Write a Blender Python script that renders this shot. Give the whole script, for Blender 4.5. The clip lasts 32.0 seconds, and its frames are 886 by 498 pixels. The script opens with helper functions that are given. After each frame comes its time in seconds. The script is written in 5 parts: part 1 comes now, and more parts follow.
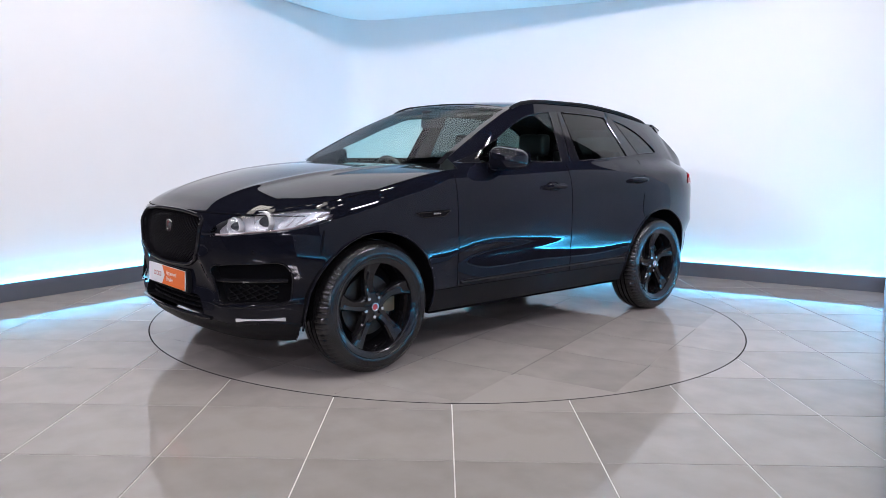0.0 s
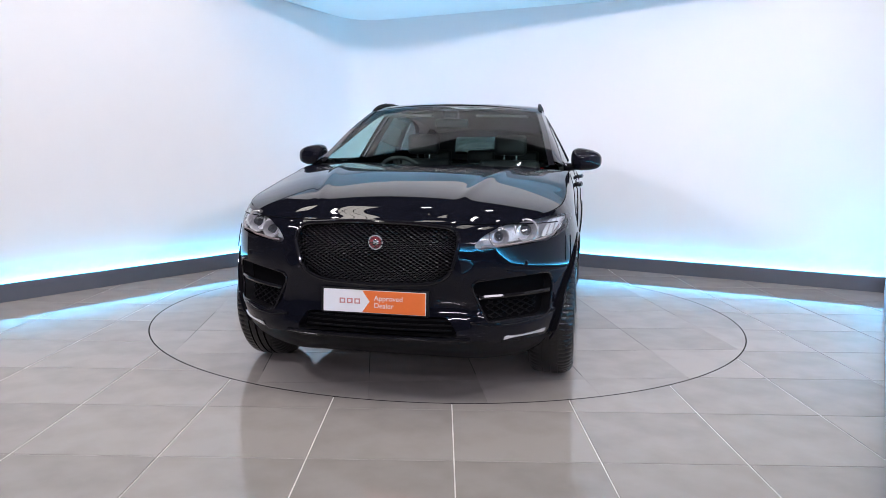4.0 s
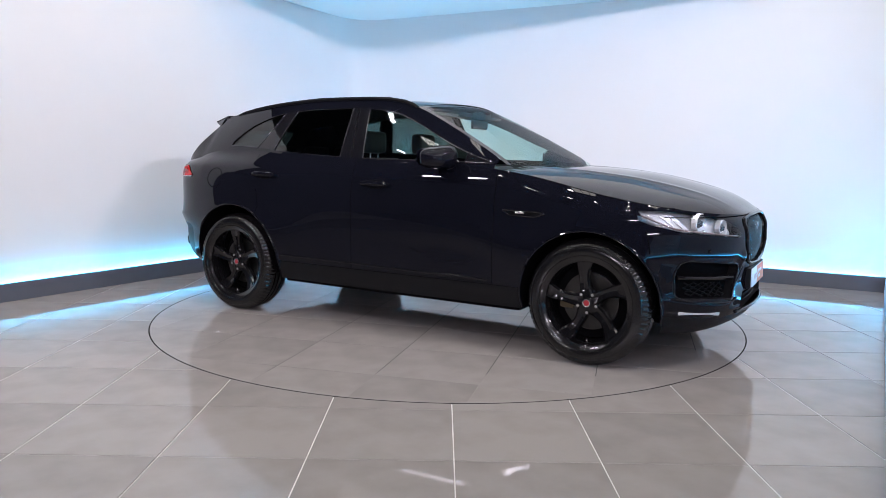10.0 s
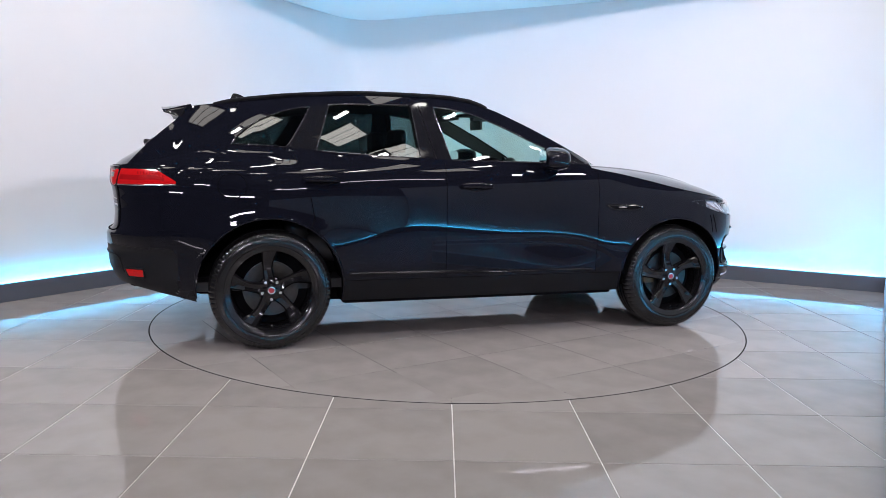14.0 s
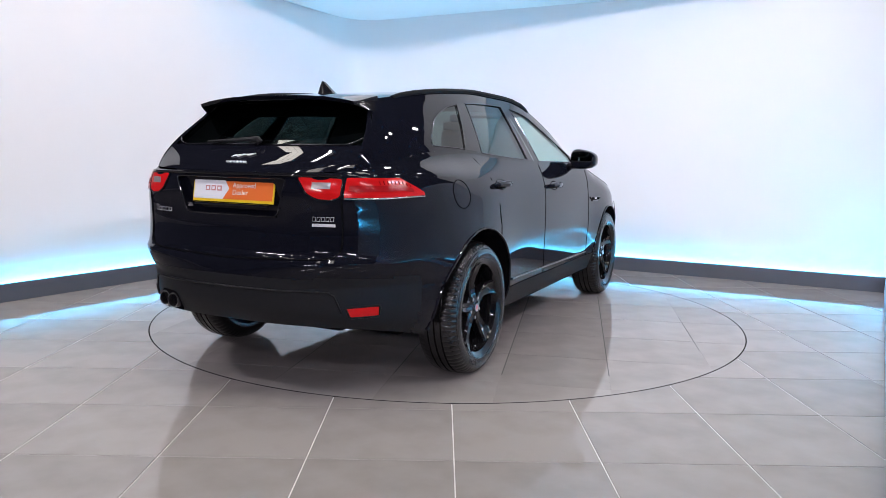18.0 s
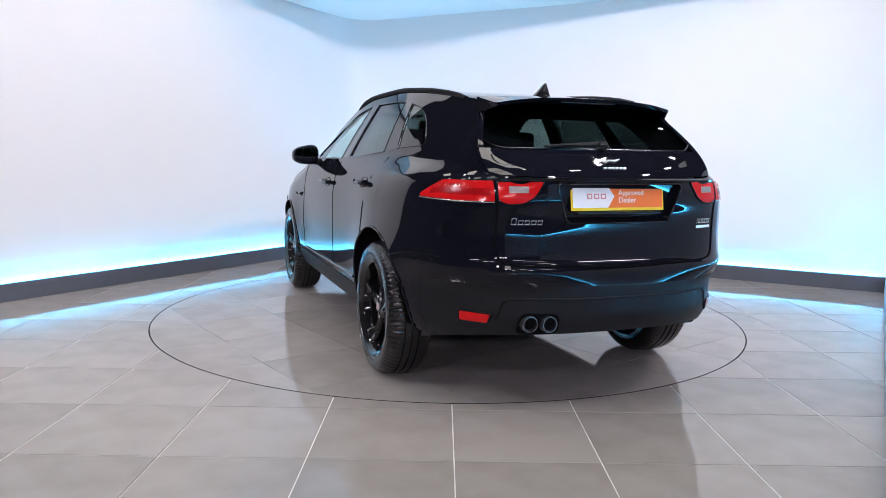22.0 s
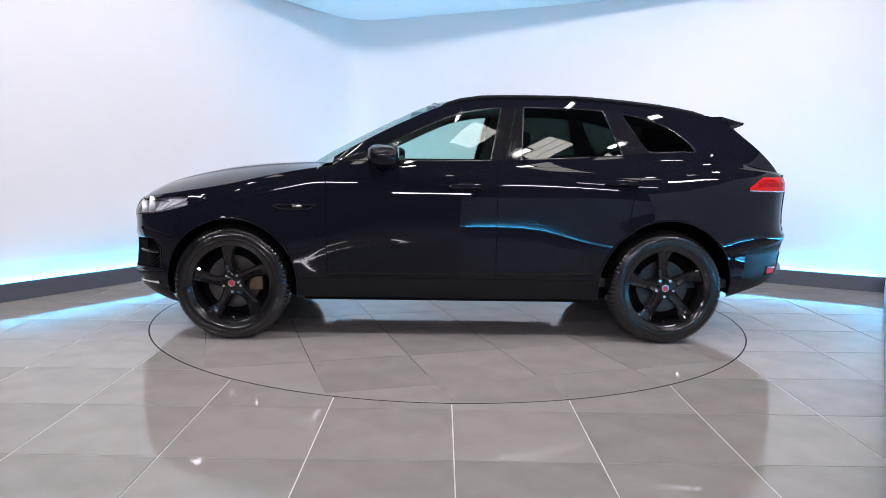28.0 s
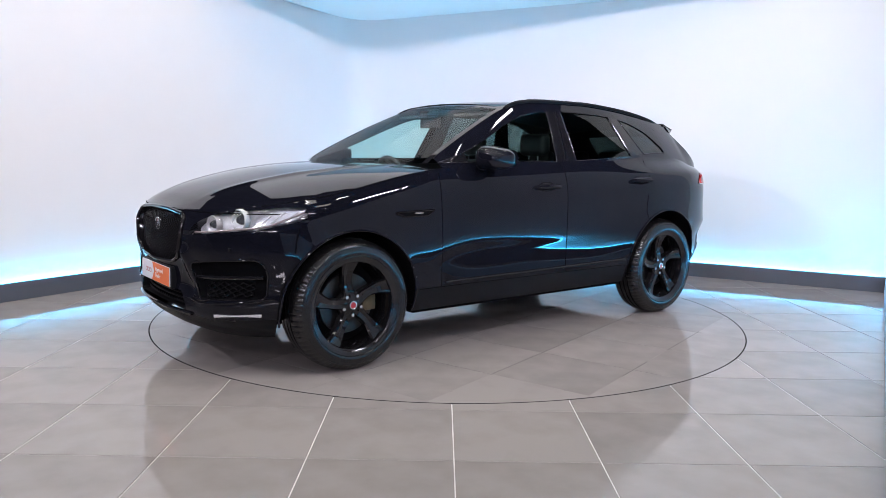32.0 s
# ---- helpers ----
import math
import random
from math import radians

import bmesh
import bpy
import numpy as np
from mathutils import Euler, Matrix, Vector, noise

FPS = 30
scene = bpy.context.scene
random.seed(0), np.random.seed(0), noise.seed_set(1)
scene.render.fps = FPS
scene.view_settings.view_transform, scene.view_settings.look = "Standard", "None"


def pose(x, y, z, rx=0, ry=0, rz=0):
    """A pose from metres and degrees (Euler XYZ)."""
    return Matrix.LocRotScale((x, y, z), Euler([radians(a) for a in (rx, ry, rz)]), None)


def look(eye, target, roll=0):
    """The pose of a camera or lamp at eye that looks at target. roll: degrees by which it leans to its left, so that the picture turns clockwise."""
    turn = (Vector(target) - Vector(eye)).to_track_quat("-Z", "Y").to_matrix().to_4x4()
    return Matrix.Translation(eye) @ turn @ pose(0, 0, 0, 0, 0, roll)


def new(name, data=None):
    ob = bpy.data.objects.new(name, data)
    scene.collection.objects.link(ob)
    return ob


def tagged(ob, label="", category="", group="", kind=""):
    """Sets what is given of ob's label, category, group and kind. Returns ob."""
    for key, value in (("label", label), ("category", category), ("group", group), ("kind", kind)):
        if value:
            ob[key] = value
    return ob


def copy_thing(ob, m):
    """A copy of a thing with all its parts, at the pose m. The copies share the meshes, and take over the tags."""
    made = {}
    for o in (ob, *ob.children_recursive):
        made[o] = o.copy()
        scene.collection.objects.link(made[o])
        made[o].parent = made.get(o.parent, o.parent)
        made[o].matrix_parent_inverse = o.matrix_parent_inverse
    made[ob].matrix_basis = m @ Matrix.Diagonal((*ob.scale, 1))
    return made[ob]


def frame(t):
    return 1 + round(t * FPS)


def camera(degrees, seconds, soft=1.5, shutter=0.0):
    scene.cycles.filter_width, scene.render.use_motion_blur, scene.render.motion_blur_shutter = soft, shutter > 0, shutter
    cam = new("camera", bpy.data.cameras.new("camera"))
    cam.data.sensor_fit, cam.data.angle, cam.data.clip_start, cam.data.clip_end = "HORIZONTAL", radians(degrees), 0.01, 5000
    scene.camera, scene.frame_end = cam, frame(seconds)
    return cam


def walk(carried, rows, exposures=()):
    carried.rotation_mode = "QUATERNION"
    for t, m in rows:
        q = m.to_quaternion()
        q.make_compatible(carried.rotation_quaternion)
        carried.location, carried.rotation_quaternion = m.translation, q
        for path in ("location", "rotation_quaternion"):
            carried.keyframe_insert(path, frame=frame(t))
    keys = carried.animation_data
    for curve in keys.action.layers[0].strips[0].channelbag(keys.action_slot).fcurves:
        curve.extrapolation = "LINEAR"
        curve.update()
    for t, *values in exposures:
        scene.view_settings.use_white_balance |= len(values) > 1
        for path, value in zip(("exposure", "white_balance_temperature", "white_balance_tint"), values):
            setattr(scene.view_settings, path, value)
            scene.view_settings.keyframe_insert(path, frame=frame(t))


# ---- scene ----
cam = camera(62.1, 32.0, soft=0.6)
CAM_POSE = pose(0, -5.780, 1.2324, 82.755, -0.938, 0.530)
walk(cam, [(0.0, CAM_POSE), (32.0, CAM_POSE)], exposures=[(0.0, -0.07), (3.0, -0.05), (6.0, -0.21), (14.0, -0.21), (18.0, -0.10), (23.0, -0.09), (25.0, -0.12), (28.0, -0.09), (32.0, -0.09)])


def turn_at(t):
    """Turntable angle in degrees: it starts softly, runs evenly and stops softly."""
    ts = (0.0, 0.5, 1.0, 1.5, 2.0, 30.0, 30.5, 31.0, 31.5, 32.0)
    turns = (-137.33, -136.4, -133.75, -129.5, -123.9, 205.3, 210.85, 215.1, 217.6, 218.3)
    return float(np.interp(t, ts, turns))


# ---- world and lights ----
world = bpy.data.worlds.new("world")
scene.world = world
world.use_nodes = True
world.node_tree.nodes["Background"].inputs[0].default_value = (0.75, 0.85, 1.0, 1)
world.node_tree.nodes["Background"].inputs[1].default_value = 0.05

ROOM_Z = 2.94
CORNER = Vector((-1.171, 3.948, 0))
DIR_L = Vector((math.cos(radians(58.62)), math.sin(radians(58.62)), 0))
DIR_R = Vector((math.cos(radians(-27.47)), math.sin(radians(-27.47)), 0))
END_L = CORNER - DIR_L * 4.67
END_R = Vector((4.165, 1.175, 0))
END_W = Vector((3.25, -6.9, 0))


def area(name, x, y, z, target, w, h, watts, color):
    lamp = bpy.data.lights.new(name, "AREA")
    lamp.shape, lamp.size, lamp.size_y, lamp.energy, lamp.color = "RECTANGLE", w, h, watts, color
    ob = new(name, lamp)
    ob.matrix_world = look((x, y, z), target)
    return ob


LAMP_TINT = (1.03, 0.955, 1.085)
# hall lamps: battens under the high roof of the hall, most of them far behind the camera, two beside the booth; those
# at 2.6 and 2.7 m are added low, to brighten the wall under the soffit
for lx, ly, lz, long, watts in ((-4.6, -9.6, 2.6, 1.7, 92), (-2.3, -10.4, 4.9, 1.7, 90), (0.2, -10.8, 2.7, 1.7, 108), (2.6, -10.4, 4.9, 1.7, 78), (3.0, -6.4, 4.7, 1.7, 26)):
    area("hall_lamp", lx, ly, lz, (lx * 0.2, 2.0, 0.6), long, 0.16, watts, LAMP_TINT)
for lx, ly, lz, aim, watts in ((3.3, -2.9, 3.7, (-1.7, 2.8, 1.3), 58), (-4.4, -3.2, 4.0, (1.6, 2.4, 1.3), 54)):
    area("side_lamp", lx, ly, lz, aim, 1.0, 0.16, watts, LAMP_TINT).data.spread = radians(105)

# ---- materials ----


def mat(name, color, rough=0.5, metal=0.0, coat=0.0, vary=0.0, scale=8.0, bump=0.0, bump_scale=60.0, rough_vary=0.0, emit=None, emit_strength=0.0, ior=1.5, tile_vary=0.0, spec=0.5, coat_ior=1.5):
    m = bpy.data.materials.new(name)
    m.use_nodes = True
    nt = m.node_tree
    b = nt.nodes["Principled BSDF"]
    b.inputs["Base Color"].default_value = (*color, 1)
    b.inputs["Roughness"].default_value = rough
    b.inputs["Metallic"].default_value = metal
    b.inputs["Coat Weight"].default_value = coat
    b.inputs["Coat Roughness"].default_value = 0.02
    b.inputs["Coat IOR"].default_value = coat_ior
    b.inputs["IOR"].default_value = ior
    b.inputs["Specular IOR Level"].default_value = spec
    if emit:
        b.inputs["Emission Color"].default_value = (*emit, 1)
        b.inputs["Emission Strength"].default_value = emit_strength
    tc = nt.nodes.new("ShaderNodeTexCoord")
    if vary or rough_vary or tile_vary:
        n1 = nt.nodes.new("ShaderNodeTexNoise")
        n1.inputs["Scale"].default_value, n1.inputs["Detail"].default_value = scale, 6
        nt.links.new(tc.outputs["Object"], n1.inputs["Vector"])
        n2 = nt.nodes.new("ShaderNodeTexNoise")
        n2.inputs["Scale"].default_value, n2.inputs["Detail"].default_value = scale * 0.13, 3
        nt.links.new(tc.outputs["Object"], n2.inputs["Vector"])
        mid = nt.nodes.new("ShaderNodeMath")
        mid.operation = "ADD"
        nt.links.new(n1.outputs[0], mid.inputs[0])
        nt.links.new(n2.outputs[0], mid.inputs[1])
        last = mid
        if tile_vary:
            oi = nt.nodes.new("ShaderNodeObjectInfo")
            mul = nt.nodes.new("ShaderNodeMath")
            mul.operation = "MULTIPLY_ADD"
            mul.inputs[1].default_value = tile_vary
            nt.links.new(oi.outputs["Random"], mul.inputs[0])
            nt.links.new(mid.outputs[0], mul.inputs[2])
            last = mul
        if vary or tile_vary:
            ramp = nt.nodes.new("ShaderNodeMapRange")
            ramp.inputs["From Min"].default_value, ramp.inputs["From Max"].default_value = 0.6, 1.4
            ramp.inputs["To Min"].default_value, ramp.inputs["To Max"].default_value = 1 - vary, 1 + vary
            nt.links.new(last.outputs[0], ramp.inputs["Value"])
            sc = nt.nodes.new("ShaderNodeVectorMath")
            sc.operation = "SCALE"
            sc.inputs[0].default_value = color
            nt.links.new(ramp.outputs[0], sc.inputs["Scale"])
            nt.links.new(sc.outputs[0], b.inputs["Base Color"])
        if rough_vary:
            rr = nt.nodes.new("ShaderNodeMapRange")
            rr.inputs["From Min"].default_value, rr.inputs["From Max"].default_value = 0.6, 1.4
            rr.inputs["To Min"].default_value, rr.inputs["To Max"].default_value = rough - rough_vary, rough + rough_vary
            nt.links.new(mid.outputs[0], rr.inputs["Value"])
            nt.links.new(rr.outputs[0], b.inputs["Roughness"])
    if bump:
        nb = nt.nodes.new("ShaderNodeTexNoise")
        nb.inputs["Scale"].default_value, nb.inputs["Detail"].default_value = bump_scale, 3
        nt.links.new(tc.outputs["Object"], nb.inputs["Vector"])
        bp = nt.nodes.new("ShaderNodeBump")
        bp.inputs["Strength"].default_value, bp.inputs["Distance"].default_value = bump, 0.002
        nt.links.new(nb.outputs[0], bp.inputs["Height"])
        nt.links.new(bp.outputs[0], b.inputs["Normal"])
    return m


def glass(name, tint, gloss_rough=0.01, strength=1.0):
    """Thin tinted pane: it lets the view through and mirrors by its Fresnel gloss."""
    m = bpy.data.materials.new(name)
    m.use_nodes = True
    nt = m.node_tree
    nt.nodes.remove(nt.nodes["Principled BSDF"])
    out = nt.nodes["Material Output"]
    tr = nt.nodes.new("ShaderNodeBsdfTransparent")
    tr.inputs[0].default_value = (*tint, 1)
    gl = nt.nodes.new("ShaderNodeBsdfGlossy")
    gl.inputs["Roughness"].default_value = gloss_rough
    lw = nt.nodes.new("ShaderNodeLayerWeight")
    lw.inputs[0].default_value = 0.5
    pw = nt.nodes.new("ShaderNodeMath")
    pw.operation = "POWER"
    pw.inputs[1].default_value = 5.0
    nt.links.new(lw.outputs["Facing"], pw.inputs[0])
    fr = nt.nodes.new("ShaderNodeMath")
    fr.operation = "MULTIPLY_ADD"
    fr.inputs[1].default_value, fr.inputs[2].default_value = 0.90 * strength, 0.065 * strength
    nt.links.new(pw.outputs[0], fr.inputs[0])
    mx = nt.nodes.new("ShaderNodeMixShader")
    nt.links.new(fr.outputs[0], mx.inputs[0])
    nt.links.new(tr.outputs[0], mx.inputs[1])
    nt.links.new(gl.outputs[0], mx.inputs[2])
    nt.links.new(mx.outputs[0], out.inputs[0])
    return m


M_WALL = mat("wall_paint", (0.80, 0.80, 0.81), 0.6, vary=0.015, scale=3, bump=0.08, bump_scale=220)
M_CEIL = mat("ceiling_paint", (0.93, 0.94, 0.945), 0.7, vary=0.015, scale=3)
M_PLINTH = mat("plinth_paint", (0.10, 0.11, 0.135), 0.45, vary=0.08, scale=5, bump=0.05)
M_LED = mat("led_strip", (0.5, 0.9, 1.0), 0.5, emit=(0.06, 0.56, 1.0), emit_strength=90)
M_TILE = mat("porcelain_tile", (0.305, 0.281, 0.268), 0.052, vary=0.17, scale=5, rough_vary=0.03, bump=0.008, bump_scale=14, tile_vary=0.35, spec=0.42)
M_GROUT = mat("grout", (0.74, 0.71, 0.69), 0.8, vary=0.2, scale=20)
M_GROUT_DARK = mat("dark_grout", (0.05, 0.048, 0.046), 0.8, vary=0.2, scale=20)
M_UNSEENFLOOR = mat("hall_floor", (0.05, 0.05, 0.058), 0.6, vary=0.2, scale=2)
# near-black and matt: shade of gaps and openings put into the colour, also dark parts
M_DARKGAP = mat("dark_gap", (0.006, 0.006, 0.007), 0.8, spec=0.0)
M_HALL = mat("hall_wall", (0.15, 0.16, 0.22), 0.8, vary=0.15, scale=1.5)
M_PAINT = mat("black_paint", (0.0052, 0.0057, 0.0098), 0.5, coat=1.0, vary=0.06, scale=900, spec=0.0, coat_ior=1.34)
M_GLOSSBLACK = mat("gloss_black_trim", (0.008, 0.008, 0.010), 0.06, vary=0.05, scale=40, spec=0.38)
M_PLASTIC = mat("black_plastic", (0.008, 0.0082, 0.0095), 0.48, vary=0.12, scale=60, bump=0.12, bump_scale=700, spec=0.14)
M_RUBBER = mat("tyre_rubber", (0.0065, 0.0065, 0.007), 0.15, vary=0.2, scale=30, bump=0.05, bump_scale=300, rough_vary=0.05, spec=0.5)
M_RIM = mat("black_alloy", (0.006, 0.006, 0.007), 0.06, vary=0.1, scale=50, spec=0.42)
M_CHROME = mat("chrome", (0.80, 0.81, 0.83), 0.20, metal=1.0, vary=0.04, scale=30)
M_STEEL = mat("brake_steel", (0.055, 0.054, 0.052), 0.4, metal=1.0, vary=0.2, scale=25)
M_CALIPER = mat("caliper_metal", (0.10, 0.078, 0.045), 0.5, metal=0.4, vary=0.2, scale=30)
M_REDBADGE = mat("red_enamel", (0.30, 0.02, 0.03), 0.3, coat=0.2, vary=0.1, scale=200)
# faint glow added to brighten the red lamps and the bumper reflectors
M_TAILRED = mat("glowing_tail_red", (0.40, 0.004, 0.007), 0.12, vary=0.15, scale=25, spec=0.28, emit=(1.0, 0.03, 0.02), emit_strength=0.12)
M_TAILDARK = mat("tail_lamp_band", (0.30, 0.004, 0.006), 0.2, vary=0.1, scale=25, spec=0.14)
M_LAMPCLEAR = mat("reversing_lens", (0.24, 0.20, 0.20), 0.25, coat=0.6, vary=0.1, scale=60)
M_REFLECTOR = mat("lamp_reflector", (0.92, 0.92, 0.94), 0.2, metal=0.6, vary=0.05, scale=30)
M_LAMPGREY = mat("lamp_housing", (0.80, 0.81, 0.84), 0.3, metal=0.25, vary=0.1, scale=30)
M_PLATEWHITE = mat("plate_white", (0.78, 0.79, 0.82), 0.35, vary=0.03, scale=20)
M_PLATEORANGE = mat("plate_orange", (0.80, 0.17, 0.03), 0.35, vary=0.04, scale=20)
M_PLATEYELLOW = mat("plate_yellow", (0.85, 0.60, 0.02), 0.35, vary=0.04, scale=20)
M_PINK = mat("logo_pink", (0.55, 0.24, 0.24), 0.4, vary=0.03, scale=20)
M_LETTER = mat("letter_white", (0.85, 0.80, 0.78), 0.4, vary=0.03, scale=20)
M_SEAT = mat("black_leather", (0.016, 0.016, 0.018), 0.5, vary=0.2, scale=12, bump=0.2, bump_scale=300)
M_CABIN = mat("cabin_trim", (0.02, 0.02, 0.022), 0.6, vary=0.15, scale=15)
M_HEADLINER = mat("headliner", (0.085, 0.082, 0.08), 0.9, vary=0.1, scale=30)
G_CLEAR = glass("clear_green_glass", (0.67, 0.86, 0.81))
G_SCREEN = glass("windscreen_glass", (0.66, 0.80, 0.76), strength=0.42)
G_DARK = glass("privacy_glass", (0.11, 0.145, 0.14))
G_LAMP = glass("lamp_cover_glass", (0.93, 0.95, 0.97))
M_AMBER = mat("clear_indicator", (0.80, 0.82, 0.86), 0.18, metal=0.3, vary=0.15, scale=60)
M_SATIN = mat("satin_black", (0.008, 0.008, 0.009), 0.5, vary=0.1, scale=60, spec=0.06)
M_ROOFLIGHT = mat("rooflight_glow", (0.8, 0.8, 0.8), 0.5, emit=(1.0, 0.93, 0.86), emit_strength=8.0)
M_BATTEN = mat("batten_glow", (0.8, 0.8, 0.8), 0.5, emit=(1.0, 0.97, 0.94), emit_strength=110)
M_NAVY = mat("dark_partition", (0.62, 0.65, 0.72), 0.55, vary=0.1, scale=2)
M_TRIM = mat("dark_bright_trim", (0.10, 0.10, 0.112), 0.2, metal=1.0, vary=0.1, scale=40)
# pale kerb with the cyan LED light put into its colour
M_KERB_GLOW = mat("cyan_lit_kerb", (0.42, 0.66, 0.92), 0.5, vary=0.06, scale=8)
M_SPOT = mat("downlight_glow", (0.8, 0.8, 0.8), 0.5, emit=(1.0, 0.97, 0.92), emit_strength=45)
M_MESH = mat("grille_mesh_black", (0.006, 0.006, 0.007), 0.12, vary=0.05, scale=40, spec=0.42)
M_LENS = mat("projector_glass", (0.05, 0.055, 0.065), 0.04, vary=0.05, scale=40, coat=1.0)
M_PIPE = mat("exhaust_chrome", (0.30, 0.30, 0.31), 0.3, metal=1.0, vary=0.1, scale=30)
M_ROOF = mat("hall_roof", (0.045, 0.045, 0.055), 0.8, vary=0.15, scale=1.5)
M_VALANCE = mat("grey_black_plastic", (0.011, 0.0115, 0.0135), 0.45, vary=0.12, scale=60, bump=0.12, bump_scale=700, spec=0.18)
M_BADGE = mat("bright_badge", (0.72, 0.73, 0.75), 0.35, metal=0.35, vary=0.05, scale=60)
M_MIRROR = mat("mirror_silver", (0.85, 0.86, 0.88), 0.02, metal=1.0)


# ---- mesh tools ----


def part(name, bm, material, parent=None, label="", smooth=True, angle=40):
    """Links a bmesh as one mesh object under a thing or a part."""
    me = bpy.data.meshes.new(name)
    bm.normal_update()
    bm.to_mesh(me)
    bm.free()
    if smooth:
        me.polygons.foreach_set("use_smooth", [True] * len(me.polygons))
        if angle:
            me.set_sharp_from_angle(angle=radians(angle))
    for m in material if isinstance(material, (list, tuple)) else (material,):
        me.materials.append(m)
    ob = new(name, me)
    if parent:
        ob.parent = parent
    if label:
        tagged(ob, label)
    return ob


def box(x0, x1, y0, y1, z0, z1, bevel=0.0, bm=None, m=None, seg=2):
    b = bmesh.new()
    r = bmesh.ops.create_cube(b, size=1)
    bmesh.ops.transform(b, verts=b.verts, matrix=Matrix.Translation(((x0 + x1) / 2, (y0 + y1) / 2, (z0 + z1) / 2)) @ Matrix.Diagonal((x1 - x0, y1 - y0, z1 - z0, 1)))
    if bevel:
        bmesh.ops.bevel(b, geom=b.edges[:], offset=bevel, segments=seg, affect="EDGES", profile=0.6)
    if m:
        bmesh.ops.transform(b, verts=b.verts, matrix=m)
    return join(bm, b)


def join(bm, b):
    """Adds b to bm (or returns b when there is no bm)."""
    if bm is None:
        return b
    vs = [bm.verts.new(v.co) for v in b.verts]
    b.verts.index_update()
    for f in b.faces:
        try:
            nf = bm.faces.new([vs[v.index] for v in f.verts])
            nf.material_index = f.material_index
        except ValueError:
            pass
    b.free()
    return bm


def cyl(r0, r1, h0, h1, seg=32, axis="y", bm=None, cap=True, m=None):
    """A cone or cylinder along an axis, from h0 (radius r0) to h1 (radius r1)."""
    b = bmesh.new()
    rings = []
    for r, h in ((r0, h0), (r1, h1)):
        ring = []
        for k in range(seg):
            a = 2 * math.pi * k / seg
            c, s = r * math.cos(a), r * math.sin(a)
            ring.append(b.verts.new({"y": (c, h, s), "x": (h, c, s), "z": (c, s, h)}[axis]))
        rings.append(ring)
    for k in range(seg):
        b.faces.new((rings[0][k], rings[0][(k + 1) % seg], rings[1][(k + 1) % seg], rings[1][k]))
    if cap:
        b.faces.new(rings[0][::-1])
        b.faces.new(rings[1])
    if m:
        bmesh.ops.transform(b, verts=b.verts, matrix=m)
    bmesh.ops.recalc_face_normals(b, faces=b.faces)
    return join(bm, b)


def lathe(profile, seg=64, axis="y", bm=None, closed=False):
    """Turns a profile of (radius, height) pairs about an axis."""
    b = bmesh.new()
    rings = []
    for r, h in profile:
        ring = []
        for k in range(seg):
            a = 2 * math.pi * k / seg
            c, s = r * math.cos(a), r * math.sin(a)
            ring.append(b.verts.new((c, h, s) if axis == "y" else (h, c, s) if axis == "x" else (c, s, h)))
        rings.append(ring)
    n = len(rings)
    for i in range(n if closed else n - 1):
        p, q = rings[i], rings[(i + 1) % n]
        for k in range(seg):
            b.faces.new((p[k], p[(k + 1) % seg], q[(k + 1) % seg], q[k]))
    bmesh.ops.recalc_face_normals(b, faces=b.faces)
    return join(bm, b)


def tube(points, r, seg=8, bm=None, closed=False, flat=1.0):
    """A round bar along a line of points; flat squeezes it along the side axis."""
    b = bmesh.new()
    pts = [Vector(p) for p in points]
    n = len(pts)
    rings = []
    for i, p in enumerate(pts):
        a = pts[(i - 1) % n] if closed else pts[max(i - 1, 0)]
        c = pts[(i + 1) % n] if closed else pts[min(i + 1, n - 1)]
        d = (c - a).normalized()
        up = Vector((0, 0, 1)) if abs(d.z) < 0.9 else Vector((1, 0, 0))
        u = d.cross(up).normalized()
        v = u.cross(d)
        rr = r[i] if isinstance(r, (list, tuple)) else r
        rings.append([b.verts.new(p + u * (rr * flat * math.cos(2 * math.pi * k / seg)) + v * (rr * math.sin(2 * math.pi * k / seg))) for k in range(seg)])
    for i in range(n if closed else n - 1):
        p, q = rings[i], rings[(i + 1) % n]
        for k in range(seg):
            b.faces.new((p[k], p[(k + 1) % seg], q[(k + 1) % seg], q[k]))
    if not closed:
        b.faces.new(rings[0][::-1])
        b.faces.new(rings[-1])
    bmesh.ops.recalc_face_normals(b, faces=b.faces)
    return join(bm, b)


def sheet(rows, bm=None, flip=False, thick=0.0):
    """A quad sheet over rows of points; thick gives it a back."""
    b = bmesh.new()
    vs = [[b.verts.new(p) for p in row] for row in rows]
    for i in range(len(vs) - 1):
        for j in range(len(vs[i]) - 1):
            q = [vs[i][j], vs[i][j + 1], vs[i + 1][j + 1], vs[i + 1][j]]
            if flip:
                q.reverse()
            if (q[0].co - q[2].co).length > 1e-6 and (q[1].co - q[3].co).length > 1e-6:
                b.faces.new(q)
    bmesh.ops.remove_doubles(b, verts=b.verts, dist=1e-5)
    if thick:
        bmesh.ops.recalc_face_normals(b, faces=b.faces)
        bmesh.ops.solidify(b, geom=b.faces[:], thickness=thick)
    return join(bm, b)


